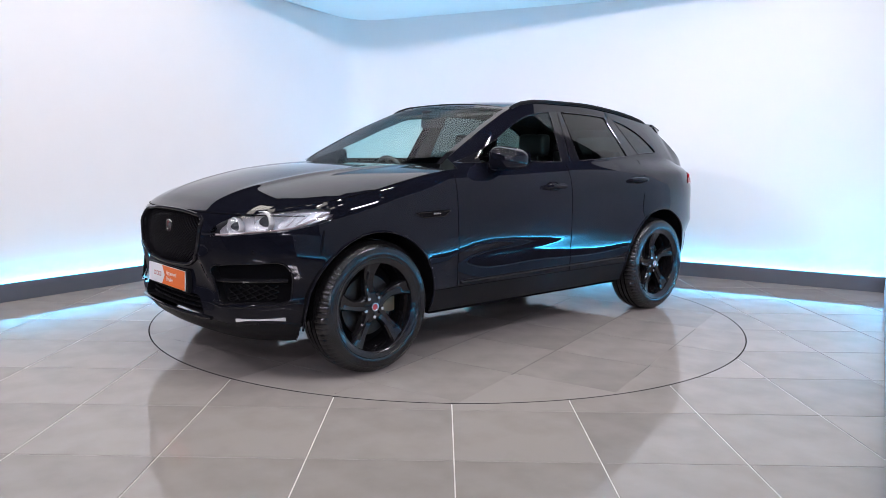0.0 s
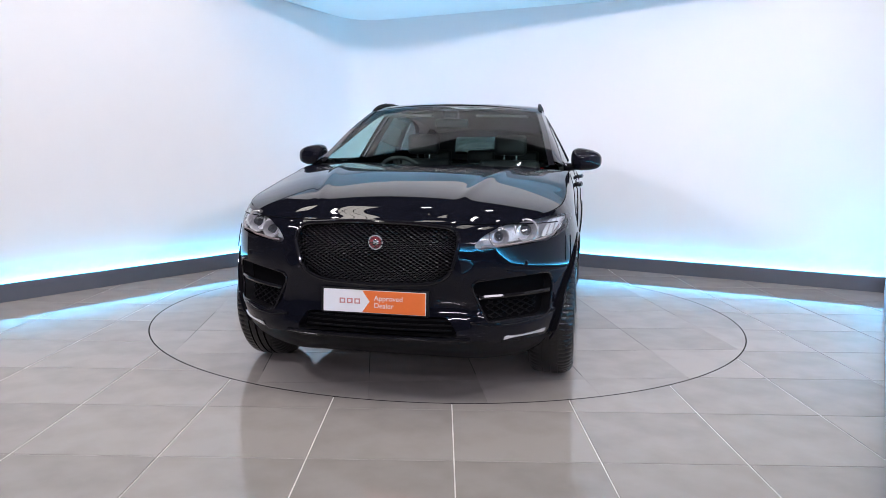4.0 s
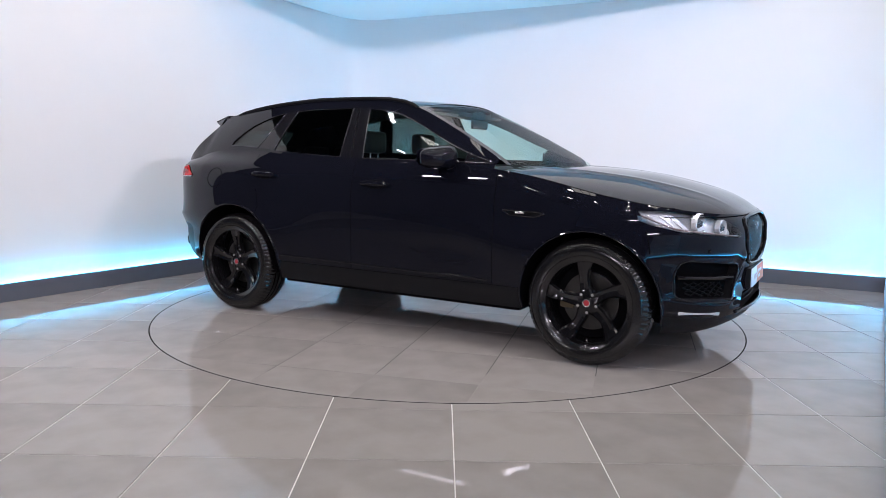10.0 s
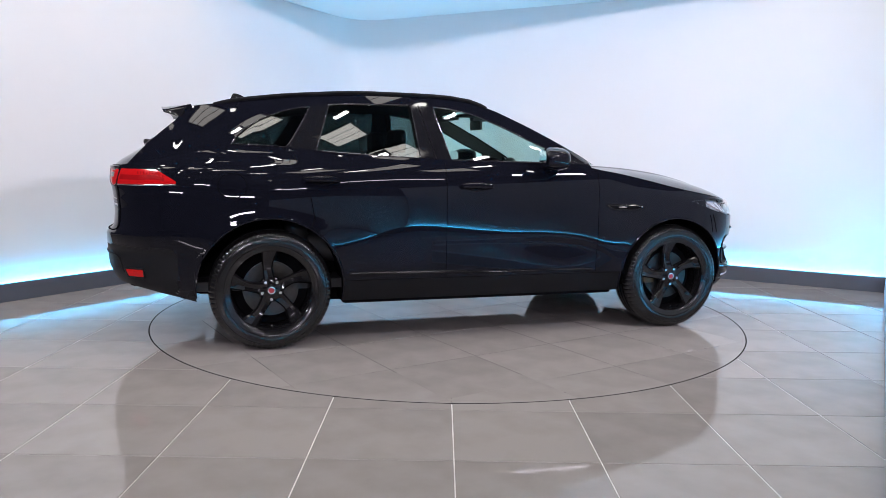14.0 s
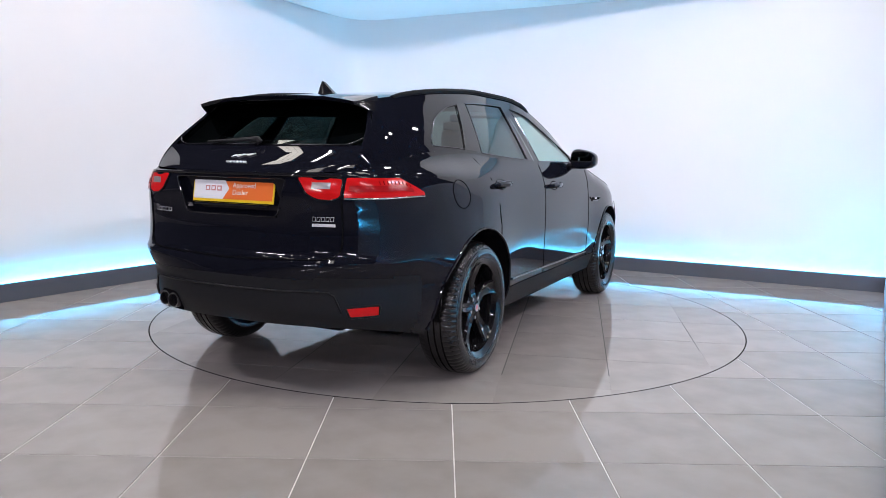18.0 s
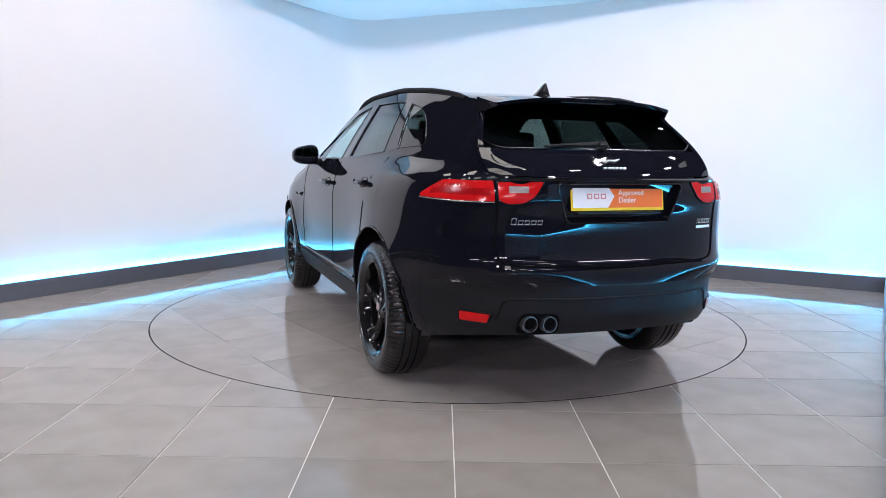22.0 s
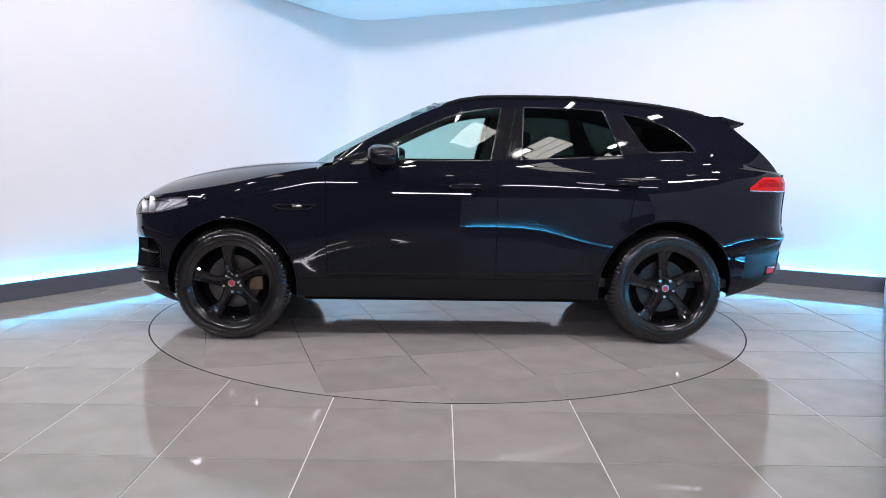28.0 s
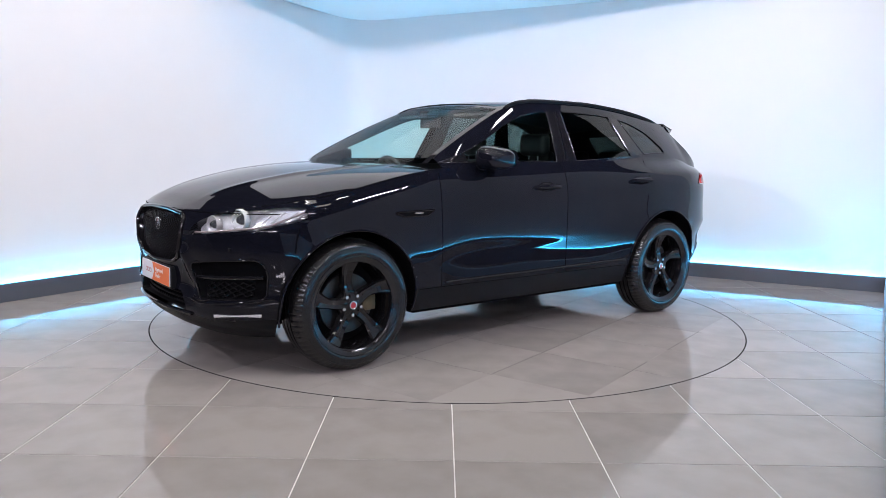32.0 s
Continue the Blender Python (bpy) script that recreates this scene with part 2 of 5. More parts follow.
def curve(xs, ys):
    """A smooth monotone curve through (xs, ys), xs ascending."""
    xs, ys = np.array(xs, float), np.array(ys, float)
    h, d = np.diff(xs), np.diff(ys) / np.diff(xs)
    m = np.zeros(len(xs))
    m[0], m[-1] = d[0], d[-1]
    for i in range(1, len(xs) - 1):
        if d[i - 1] * d[i] > 0:
            w1, w2 = 2 * h[i] + h[i - 1], h[i] + 2 * h[i - 1]
            m[i] = (w1 + w2) / (w1 / d[i - 1] + w2 / d[i])

    def f(x):
        x = min(max(x, xs[0]), xs[-1])
        i = min(max(int(np.searchsorted(xs, x)) - 1, 0), len(h) - 1)
        t = (x - xs[i]) / h[i]
        return float((2 * t**3 - 3 * t**2 + 1) * ys[i] + (t**3 - 2 * t**2 + t) * h[i] * m[i] + (3 * t**2 - 2 * t**3) * ys[i + 1] + (t**3 - t**2) * h[i] * m[i + 1])

    return f


def spread(a, b, n):
    return [a + (b - a) * i / (n - 1) for i in range(n)]


def mix(a, b, t):
    return a + (b - a) * t

# ---- the booth ----


def wall_slab(name, a, b, z0, z1, back, thick, material):
    """An upright slab from a to b, growing by thick to the side given by back."""
    bm = bmesh.new()
    n = Vector((-(b - a).y, (b - a).x, 0)).normalized() * back * thick
    lo = [Vector((p.x, p.y, z0)) for p in (a, b, b + n, a + n)]
    hi = [Vector((p.x, p.y, z1)) for p in (a, b, b + n, a + n)]
    v0, v1 = [bm.verts.new(p) for p in lo], [bm.verts.new(p) for p in hi]
    bm.faces.new(v0[::-1])
    bm.faces.new(v1)
    for k in range(4):
        bm.faces.new((v0[k], v0[(k + 1) % 4], v1[(k + 1) % 4], v1[k]))
    bmesh.ops.recalc_face_normals(bm, faces=bm.faces)
    ob = part(name, bm, material, smooth=False)
    return tagged(ob, kind="structure")


GAP = 0.10
nL = Vector((-DIR_L.y, DIR_L.x, 0))
nR = Vector((-DIR_R.y, DIR_R.x, 0))
dW = (END_R - END_W).normalized()
nW = Vector((dW.y, -dW.x, 0))


def meet(p, d, q, e):
    k = ((q - p).x * e.y - (q - p).y * e.x) / (d.x * e.y - d.y * e.x)
    return p + d * k


WALL_C = meet(CORNER + nL * GAP, DIR_L, CORNER + nR * GAP, DIR_R)
WALL_E = meet(CORNER + nR * GAP, DIR_R, END_R + nW * GAP, dW)
WALL_L = END_L + nL * GAP
WALL_W = END_W + nW * GAP
BEND = 0.42
tagged(wall_slab("wall_left", WALL_L, WALL_C - DIR_L * BEND, 0, ROOM_Z + 0.02, 1, 0.15, M_WALL), "tall white painted showroom booth wall", "wall")
tagged(wall_slab("wall_back", WALL_C + DIR_R * BEND, WALL_E, 0, ROOM_Z + 0.02, 1, 0.15, M_WALL), "tall white painted showroom booth wall", "wall")
tagged(wall_slab("wall_side", WALL_W, WALL_E, 0, ROOM_Z + 0.02, -1, 0.15, M_NAVY), "grey-blue end wall of the booth", "wall")
# low partition behind the camera, with the same plinth and light strip
END_F = Vector((0.62, -7.35, 0))
tagged(wall_slab("wall_front", END_F - Vector((0.03, GAP, 0)), END_W + Vector((0.15, -GAP, 0)), 0, 1.7, -1, 0.12, M_NAVY), "low grey-blue partition across the booth's front", "wall")
# low kerb that runs from the end of the plinth to the open front of the booth
tagged(wall_slab("kerb", Vector((1.50, -3.42, 0)), END_R - Vector((0.02, 0.04, 0)), 0, 0.14, -1, 0.10, M_KERB_GLOW), "low kerb at the booth's open side, cyan LED light in its colour", "kerb")
# rounded corner between the two walls
bm = bmesh.new()
inner, outer = [], []
for k in range(17):
    t = k / 16
    p = (WALL_C - DIR_L * BEND) * (1 - t) ** 2 + WALL_C * (2 * t * (1 - t)) + (WALL_C + DIR_R * BEND) * t * t
    o = p + (nL * (1 - t) + nR * t).normalized() * 0.15
    inner.append((p, p + Vector((0, 0, ROOM_Z + 0.02))))
    outer.append((o, o + Vector((0, 0, ROOM_Z + 0.02))))
bm = sheet([[r[0] for r in inner], [r[1] for r in inner], [r[1] for r in outer], [r[0] for r in outer]])
bmesh.ops.recalc_face_normals(bm, faces=bm.faces)
tagged(part("wall_corner", bm, M_WALL, angle=50), "white rounded corner of the booth walls", "wall", kind="structure")
for a, b, s in ((END_L, CORNER, 1), (CORNER, END_R, 1), (END_W, END_R, -1), (END_F, END_W, -1)):
    tagged(wall_slab("plinth", a, b, 0, 0.148, s, 0.018, M_PLINTH), "dark grey painted plinth board hiding the light strip", "plinth", "plinths along the booth walls")
    d, n = (b - a).normalized(), Vector((-(b - a).y, (b - a).x, 0)).normalized() * s
    tagged(wall_slab("light_strip", a + n * 0.056 + d * 0.05, b + n * 0.056 - d * 0.05, 0.100, 0.115 if s > 0 else 0.146, s, 0.02, M_LED), "glowing cyan light strip behind the plinth", "light strip")

# soffit over the corner of the booth
bm = bmesh.new()
SOFFIT_Y = 1.72
pts = [(-2.45, SOFFIT_Y), (3.55, SOFFIT_Y), (WALL_E.x + 0.1, WALL_E.y), (WALL_C.x, WALL_C.y + 0.1)]
lo = [bm.verts.new((x, y, ROOM_Z)) for x, y in pts]
hi = [bm.verts.new((x, y, ROOM_Z + 1.8)) for x, y in pts]
bm.faces.new(lo)
bm.faces.new(hi)
for k in range(4):
    bm.faces.new((lo[k], lo[(k + 1) % 4], hi[(k + 1) % 4], hi[k]))
bmesh.ops.recalc_face_normals(bm, faces=bm.faces)
tagged(part("ceiling", bm, M_CEIL, smooth=False), "white painted soffit over the booth corner", "ceiling", kind="structure")

# hall around: dark shell behind the camera
tagged(part("hall_roof", box(-12, 12, -16, 7.5, 6.4, 6.6), M_ROOF, smooth=False), "dark high roof of the hall", "roof", kind="structure")
for nm, (x0, x1, y0, y1) in {"hall_wall_rear": (-12, 12, -16.3, -16), "hall_wall_west": (-12.3, -12, -16.3, 7.5), "hall_wall_east": (12, 12.3, -16.3, 7.5), "hall_wall_far": (-12.3, 12.3, 7.5, 7.8)}.items():
    tagged(part(nm, box(x0, x1, y0, y1, 0, 6.6), M_HALL, smooth=False), "dark plain wall of the hall", "wall", kind="structure")

# rooflights of the hall: strips of glowing panes between dark bars
for cx, cy in ((-4.2, -1.9), (-2.7, -2.6), (-1.35, -3.3), (0.6, -3.7), (1.9, -4.1), (3.4, -4.7), (-0.65, -1.0), (-2.05, 0.15), (-3.5, 1.2), (0.9, -1.75)):
    light = tagged(part("rooflight", box(-0.50, 0.50, -0.34, 0.34, 6.33, 6.40), M_DARKGAP, smooth=False), "translucent rooflight strip in the hall roof", "rooflight", "rooflights of the hall")
    light.matrix_basis = Matrix.Translation((cx, cy, 0)) @ Matrix.Rotation(radians(58.6), 4, "Z")
    for k in range(3):
        part("pane", box(-0.45, 0.45, -0.31 + 0.215 * k, -0.12 + 0.215 * k, 6.315, 6.335), M_ROOFLIGHT, light, smooth=False)

# short glowing panel lights hung in rows under the roof
for i in range(6):
    for j in range(4):
        cx, cy = -5.6 + 1.75 * i + 0.5 * j, -5.9 + 0.5 * i + 1.75 * j
        panel = tagged(part("panel_light", box(-0.21, 0.21, -0.09, 0.09, 0.0, 0.07, 0.01), M_ROOF), "short white panel light under the hall roof", "panel light", "panel lights of the hall")
        panel.matrix_basis = Matrix.Translation((cx, cy, 5.75)) @ Matrix.Rotation(radians(58.6), 4, "Z")
        part("diffuser", box(-0.17, 0.17, -0.045, 0.045, -0.012, 0.001, 0.0), M_BATTEN, panel, smooth=False)
        for sx in (-0.15, 0.15):
            part("rod", box(sx - 0.006, sx + 0.006, -0.006, 0.006, 0.07, 0.65), M_PLASTIC, panel, smooth=False)

# small round downlights under the hall roof
for dx, dy in ((-4.8, -1.6), (-1.9, -2.2), (1.2, -1.9), (-6.2, -4.2), (0.4, -6.6), (-3.4, -7.4), (2.8, -7.2), (5.4, -2.6)):
    spot = tagged(part("downlight", lathe([(0.10, 0.10), (0.10, -0.01), (0.075, -0.02), (0.07, 0.0)], 24, "z"), M_PLASTIC), "small round black downlight", "downlight", "downlights of the hall")
    part("diffuser", lathe([(0.0, 0.0), (0.068, 0.0)], 24, "z"), M_SPOT, spot)
    spot.location = (dx, dy, 5.6)
    part("rod", box(-0.01, 0.01, -0.01, 0.01, 0.10, 0.80), M_PLASTIC, spot, smooth=False)

# ---- floor ----
R_TABLE = 2.2195
TILE, JOINT = 0.6025, 0.0055
floor = tagged(part("floor", box(-12, 12, -16, 7.5, -0.15, -0.0025), M_GROUT, smooth=False), "grey glossy porcelain tiled showroom floor", "floor", kind="structure")


def clip_round(poly, radius, sides=160):
    """The part of a convex polygon that lies inside a circle about the origin."""
    for k in range(sides):
        a = 2 * math.pi * (k + 0.5) / sides
        nx, ny, d = math.cos(a), math.sin(a), radius
        kept = []
        for i, p in enumerate(poly):
            q = poly[(i + 1) % len(poly)]
            sp, sq = p[0] * nx + p[1] * ny - d, q[0] * nx + q[1] * ny - d
            if sp <= 0:
                kept.append(p)
            if sp * sq < 0:
                t = sp / (sp - sq)
                kept.append((p[0] + (q[0] - p[0]) * t, p[1] + (q[1] - p[1]) * t))
        poly = kept
        if len(poly) < 3:
            return []
    return poly


def slab(poly, z0, z1, edge=0.0012):
    """A flat tile over a polygon, with a small chamfer on its upper edge."""
    bm = bmesh.new()
    cx, cy = sum(p[0] for p in poly) / len(poly), sum(p[1] for p in poly) / len(poly)
    lo = [bm.verts.new((x, y, z0)) for x, y in poly]
    mid = [bm.verts.new((x, y, z1 - edge)) for x, y in poly]
    top = []
    for x, y in poly:
        d = math.hypot(x - cx, y - cy) or 1
        top.append(bm.verts.new((x - (x - cx) / d * edge, y - (y - cy) / d * edge, z1)))
    n = len(poly)
    bm.faces.new(top)
    for k in range(n):
        bm.faces.new((lo[k], lo[(k + 1) % n], mid[(k + 1) % n], mid[k]))
        bm.faces.new((mid[k], mid[(k + 1) % n], top[(k + 1) % n], top[k]))
    bmesh.ops.recalc_face_normals(bm, faces=bm.faces)
    return bm


def square(x, y, joint=JOINT):
    h = TILE / 2 - joint / 2
    return [(x - h, y - h), (x + h, y - h), (x + h, y + h), (x - h, y + h)]


# unseen dark floor behind the camera, added to darken reflections in the car
tagged(part("hall_floor", box(-12, 12, -16, -5.1, -0.001, 0.003), M_UNSEENFLOOR, smooth=False), "dark plain unseen floor added to dim reflections", "floor", kind="structure")

# ---- turntable: a round tiled platform, flush with the floor ----
table = tagged(part("turntable", lathe([(0.001, -0.06), (R_TABLE - 0.006, -0.06), (R_TABLE - 0.006, -0.0005), (0.001, -0.0005)], 160, "z"), M_GROUT_DARK, angle=30),
               "round grey tiled turntable set flush into the floor", "turntable")
part("edge_gap", lathe([(R_TABLE - 0.0065, -0.02), (R_TABLE - 0.0065, 0.0004), (R_TABLE + 0.002, 0.0004), (R_TABLE + 0.002, -0.02)], 200, "z"), M_DARKGAP, table, "dark gap round the rim")
TABLE_TURN = radians(16)
for i in range(-5, 6):
    for j in range(-5, 6):
        poly = square((i + 0.5) * TILE + 0.03, (j + 0.5) * TILE, 0.0052)
        poly = [(x * math.cos(TABLE_TURN) - y * math.sin(TABLE_TURN), x * math.sin(TABLE_TURN) + y * math.cos(TABLE_TURN)) for x, y in poly]
        cut = clip_round(poly, R_TABLE - 0.007)
        if cut:
            cx, cy = sum(p[0] for p in cut) / len(cut), sum(p[1] for p in cut) / len(cut)
            bm = slab([(x - cx, y - cy) for x, y in cut], -0.006, 0.0004, 0.0002)
            ob = part("tile", bm, M_TILE, table, smooth=False)
            ob.location = (cx, cy, 0)


def floor_tiles():
    """The floor's own tiles: single ones where the camera looks, one joined sheet farther off."""
    mesh = None
    far = bmesh.new()
    turn = radians(0.6)
    for i in range(-15, 13):
        for j in range(-17, 11):
            x, y = 0.028 + (i + 0.5) * TILE, -2.915 + (j + 0.5) * TILE
            x, y = x * math.cos(turn) - y * math.sin(turn) - 0.02, x * math.sin(turn) + y * math.cos(turn)
            if math.hypot(abs(x) + 0.31, abs(y) + 0.31) < R_TABLE - 0.02:
                continue
            if -4.6 < x < 4.8 and -3.7 < y < 4.4:
                if mesh is None:
                    first = part("tile", slab(square(0, 0), -0.006, 0.0), M_TILE, floor, smooth=False)
                    mesh, ob = first.data, first
                else:
                    ob = new("tile", mesh)
                    ob.parent = floor
                ob.matrix_basis = Matrix.Translation((x, y, 0)) @ Matrix.Rotation(turn, 4, "Z")
            elif y > -5.2:
                h = TILE / 2 - JOINT / 2
                far.faces.new([far.verts.new((x + a * h, y + b * h, 0.0)) for a, b in ((-1, -1), (1, -1), (1, 1), (-1, 1))])
    tagged(part("far_tiles", far, M_TILE, floor, smooth=False), "grey floor tiles", kind="stuff")

# ---- the car: shape curves, x forward, y to its left, z up, origin between the axles on the ground ----
AXLE = 1.437
HUB_Z, TYRE_R = 0.377, 0.381
NOSE_C, TAIL_C = 1.24, -1.45
nose_x = curve([0.16, 0.22, 0.29, 0.36, 0.42, 0.50, 0.60, 0.70, 0.80, 0.86, 0.91, 0.98],
               [2.00, 2.13, 2.225, 2.27, 2.262, 2.232, 2.245, 2.268, 2.268, 2.245, 2.205, 2.11])
tail_x = curve([0.28, 0.36, 0.42, 0.50, 0.60, 0.70, 0.722, 0.74, 0.77, 0.86, 0.95, 1.05, 1.13, 1.16, 1.20],
               [-2.20, -2.38, -2.435, -2.465, -2.470, -2.464, -2.452, -2.424, -2.412, -2.405, -2.41, -2.425, -2.415, -2.395, -2.34])


def profile(tilts, z_fix, w_fix):
    """A half-width curve over z from the skin's tilt: degrees by which it faces up at each height."""
    zs = [0.16 + 0.01 * k for k in range(118)]
    lean = curve([z for z, _ in tilts], [a for _, a in tilts])
    ws = [0.0]
    for a, b in zip(zs, zs[1:]):
        ws.append(ws[-1] - math.tan(radians(lean((a + b) / 2))) * (b - a))
    shift = w_fix - float(np.interp(z_fix, zs, ws))
    return curve(zs, [w + shift for w in ws])


side_w = profile([(0.16, -50), (0.24, -42), (0.29, -24), (0.36, -15), (0.41, -11), (0.43, -4), (0.47, -1.8), (0.55, -1.2), (0.64, -1.0), (0.70, -0.6), (0.745, -0.2), (0.80, 0.2), (0.86, 0.8), (0.92, 2.2),
                  (0.98, 6), (1.04, 11), (1.09, 18), (1.13, 24), (1.17, 28), (1.21, 29.5), (1.26, 26), (1.32, 20)], 0.80, 0.940)
# the hollow low in the doors and the lip under it
hollow = profile([(0.16, 0), (0.40, 0), (0.43, 1.5), (0.55, 1.8), (0.615, 1.6), (0.635, -1), (0.652, -7), (0.672, -10), (0.692, -5), (0.715, -1), (0.745, 0), (1.33, 0)], 0.80, 0.0)
hollow_fade = curve([-1.06, -0.9, -0.30, 0.10, 0.40, 0.60, 0.80, 0.92, 1.0], [0, 0.03, 0.14, 0.32, 0.75, 1, 0.8, 0.25, 0])
hollow_drop = curve([-1.1, -0.9, -0.6, 0.4, 0.65, 0.80, 0.92], [0.03, 0.012, 0, 0, 0.018, 0.055, 0.11])
shoulder_drop = curve([-2.4, -1.0, -0.45, 0.0, 0.457, 0.855, 1.2, 2.2], [-0.015, -0.02, -0.02, -0.005, 0.015, 0.05, 0.04, 0.0])
edge_z = curve([-2.47, -2.36, -2.2, -2.0, -1.8, -1.6, -1.3, -1.0, -0.3, 0.2, 0.6, 0.85, 1.0, 1.2, 1.5, 1.75, 1.95, 2.1, 2.2, 2.28],
               [1.135, 1.140, 1.165, 1.205, 1.240, 1.255, 1.245, 1.222, 1.188, 1.180, 1.168, 1.147, 1.124, 1.084, 1.018, 0.975, 0.943, 0.922, 0.911, 0.905])
base_z = curve([-2.47, -2.3, -2.05, -1.85, -1.0, 1.0, 1.88, 2.0, 2.15, 2.28],
               [0.405, 0.39, 0.345, 0.300, 0.288, 0.288, 0.205, 0.200, 0.235, 0.265])


ledge = curve([-2.5, -2.2, -1.9, -1.6, -1.2, -0.8, -0.3, 2.4], [0.105, 0.098, 0.075, 0.048, 0.022, 0.006, 0.0, 0.0])


def side_y(x, z):
    """Half width of the body at a place on its flank."""
    w = side_w(z + shoulder_drop(x) * math.exp(-((z - 0.75) / 0.18) ** 2))
    if -1.06 < x < 1.0:
        w += hollow(z + hollow_drop(x)) * hollow_fade(x)
    for xw, amp in ((AXLE, 0.068), (-AXLE, 0.076)):
        w += amp * math.exp(-((x - xw) / 0.46) ** 2) * math.exp(-((z - 0.62) / 0.26) ** 2)
    w -= 0.008 * min(abs(x), 1.5) ** 2
    w += 0.022 * math.exp(-((x + 1.35) / 0.5) ** 2) * math.exp(-((z - 1.02) / 0.14) ** 2)
    # the front wing rolls over into the bonnet
    if 0.88 < x < 1.86:
        g = max(0.0, (z - edge_z(x) + 0.11) / 0.11)
        w -= 0.026 * min(g, 1.3) ** 2 * min(1.0, (x - 0.88) / 0.22) * min(1.0, (1.86 - x) / 0.26)
    # shoulder ledge under the rear windows
    s = min(max((z - 1.11) / 0.13, 0.0), 1.0)
    w -= ledge(x) * s * s * (3 - 2 * s)
    w -= 0.020 * math.exp(-((z - 1.12) / 0.09) ** 2) * min(max((-1.85 - x) / 0.3, 0.0), 1.0)
    # the rear end tucks in towards the tail, the front towards the nose
    w -= 0.035 * max(0.0, (-1.3 - x)) ** 2
    return w


def nose_n(z):
    return 4.0


NOSE_BOW = 0.14


def tail_n(z):
    return 2.8 + 0.9 * min(max((z - 0.60) / 0.15, 0.0), 1.0)


def end_xy(xe, xc, n, bow, cq, sq):
    """Plan curve of an end: cq and sq run over a rounded quarter, bow sweeps it back."""
    return xc + (xe - xc) * cq - bow * sq * sq * cq


def plan_k(x, z):
    """How far the nose or tail curve narrows the body at x: 1 on the flanks."""
    if TAIL_C <= x <= NOSE_C:
        return 1.0
    xe, xc, n = (nose_x(z), NOSE_C, nose_n(z)) if x > 0 else (tail_x(z), TAIL_C, tail_n(z))
    return max(0.0, 1 - min(1.0, (x - xc) / (xe - xc)) ** n) ** (1 / n)


def outline(z, kind, q):
    """A point of the plan outline at height z. kind 'f' and 'r': q is the angle from the centre line; 's': q is x."""
    if kind == "s":
        return q, side_y(q, z)
    xe, xc, n = (nose_x(z), NOSE_C, nose_n(z)) if kind == "f" else (tail_x(z), TAIL_C, tail_n(z))
    cq, sq = max(0.0, math.cos(q)) ** (2 / n), max(0.0, math.sin(q)) ** (2 / n)
    x = end_xy(xe, xc, n, NOSE_BOW if kind == "f" else 0.0, cq, sq)
    return x, side_y(x, z) * sq


def even_angles(kind, z, count):
    """Angles that cut the nose or tail curve into even lengths."""
    qs = [math.pi / 2 * (i / 400) for i in range(401)]
    pts = [outline(z, kind, q) for q in qs]
    run = [0.0]
    for a, b in zip(pts, pts[1:]):
        run.append(run[-1] + math.hypot(a[0] - b[0], a[1] - b[1]))
    return [float(np.interp(run[-1] * i / count, run, qs)) for i in range(count + 1)]


FRONT_Q, REAR_Q = even_angles("f", 0.65, 76), even_angles("r", 0.65, 64)
SIDE_X = spread(NOSE_C, 0.81, 18)[1:] + spread(0.81, -0.30, 46)[1:] + spread(-0.30, TAIL_C, 48)[1:]
STATIONS = [("f", q) for q in FRONT_Q] + [("s", x) for x in SIDE_X] + [("r", q) for q in REAR_Q[::-1][1:]]
LEVELS = 56


RIDGE = [Vector(p) for p in ((0.425, 0.66), (0.455, 0.585), (0.515, 0.475), (0.59, 0.418), (0.70, 0.412), (0.86, 0.428))]


def sculpt(y, z):
    """How far the front bumper stands proud of its plain skin: a ridge round the side intake, a hollow under the plate."""
    a = abs(y)
    if z > 0.76 or z < 0.24 or a > 0.9:
        return 0.0
    p, best = Vector((a, z)), 1.0
    for q, r in zip(RIDGE, RIDGE[1:]):
        k = max(0.0, min(1.0, (p - q).dot(r - q) / (r - q).length_squared))
        best = min(best, (p - q.lerp(r, k)).length)
    ease = lambda v: max(0.0, min(1.0, v)) ** 2 * (3 - 2 * max(0.0, min(1.0, v)))
    hollow_part = ease((0.50 - z) / 0.10) * ease((z - 0.27) / 0.09) * ease((0.56 - a) / 0.16)
    return 0.017 * math.exp(-((best / 0.034) ** 2)) * ease((0.90 - a) / 0.15) - 0.014 * hollow_part


def shell_point(st, u):
    kind, q = st
    z = 0.7
    for _ in range(6):
        x, y = outline(z, kind, q)
        zb, zt = base_z(x), edge_z(x)
        z = mix(zb, 0.80, u / 0.58) if u < 0.58 else mix(0.80, zt, (u - 0.58) / 0.42)
    x, y = outline(z, kind, q)
    return Vector((x + (sculpt(y, z) if kind == "f" else 0.0), y, z))


SHELL = [[shell_point(st, j / LEVELS) for j in range(LEVELS + 1)] for st in STATIONS]
N_ST = len(STATIONS)
ARCH_R = {1: 0.431, -1: 0.455}


def arch_snap(p):
    for s in (1, -1):
        d = Vector((p.x - s * AXLE, p.z - HUB_Z))
        if abs(d.length - ARCH_R[s]) < 0.0125 and p.z > 0.17:
            d = d.normalized() * ARCH_R[s]
            return Vector((s * AXLE + d.x, p.y, HUB_Z + d.y))
    return p


def in_arch(p):
    return any(math.hypot(p.x - s * AXLE, p.z - HUB_Z) < ARCH_R[s] and p.z < 1.0 for s in (1, -1))


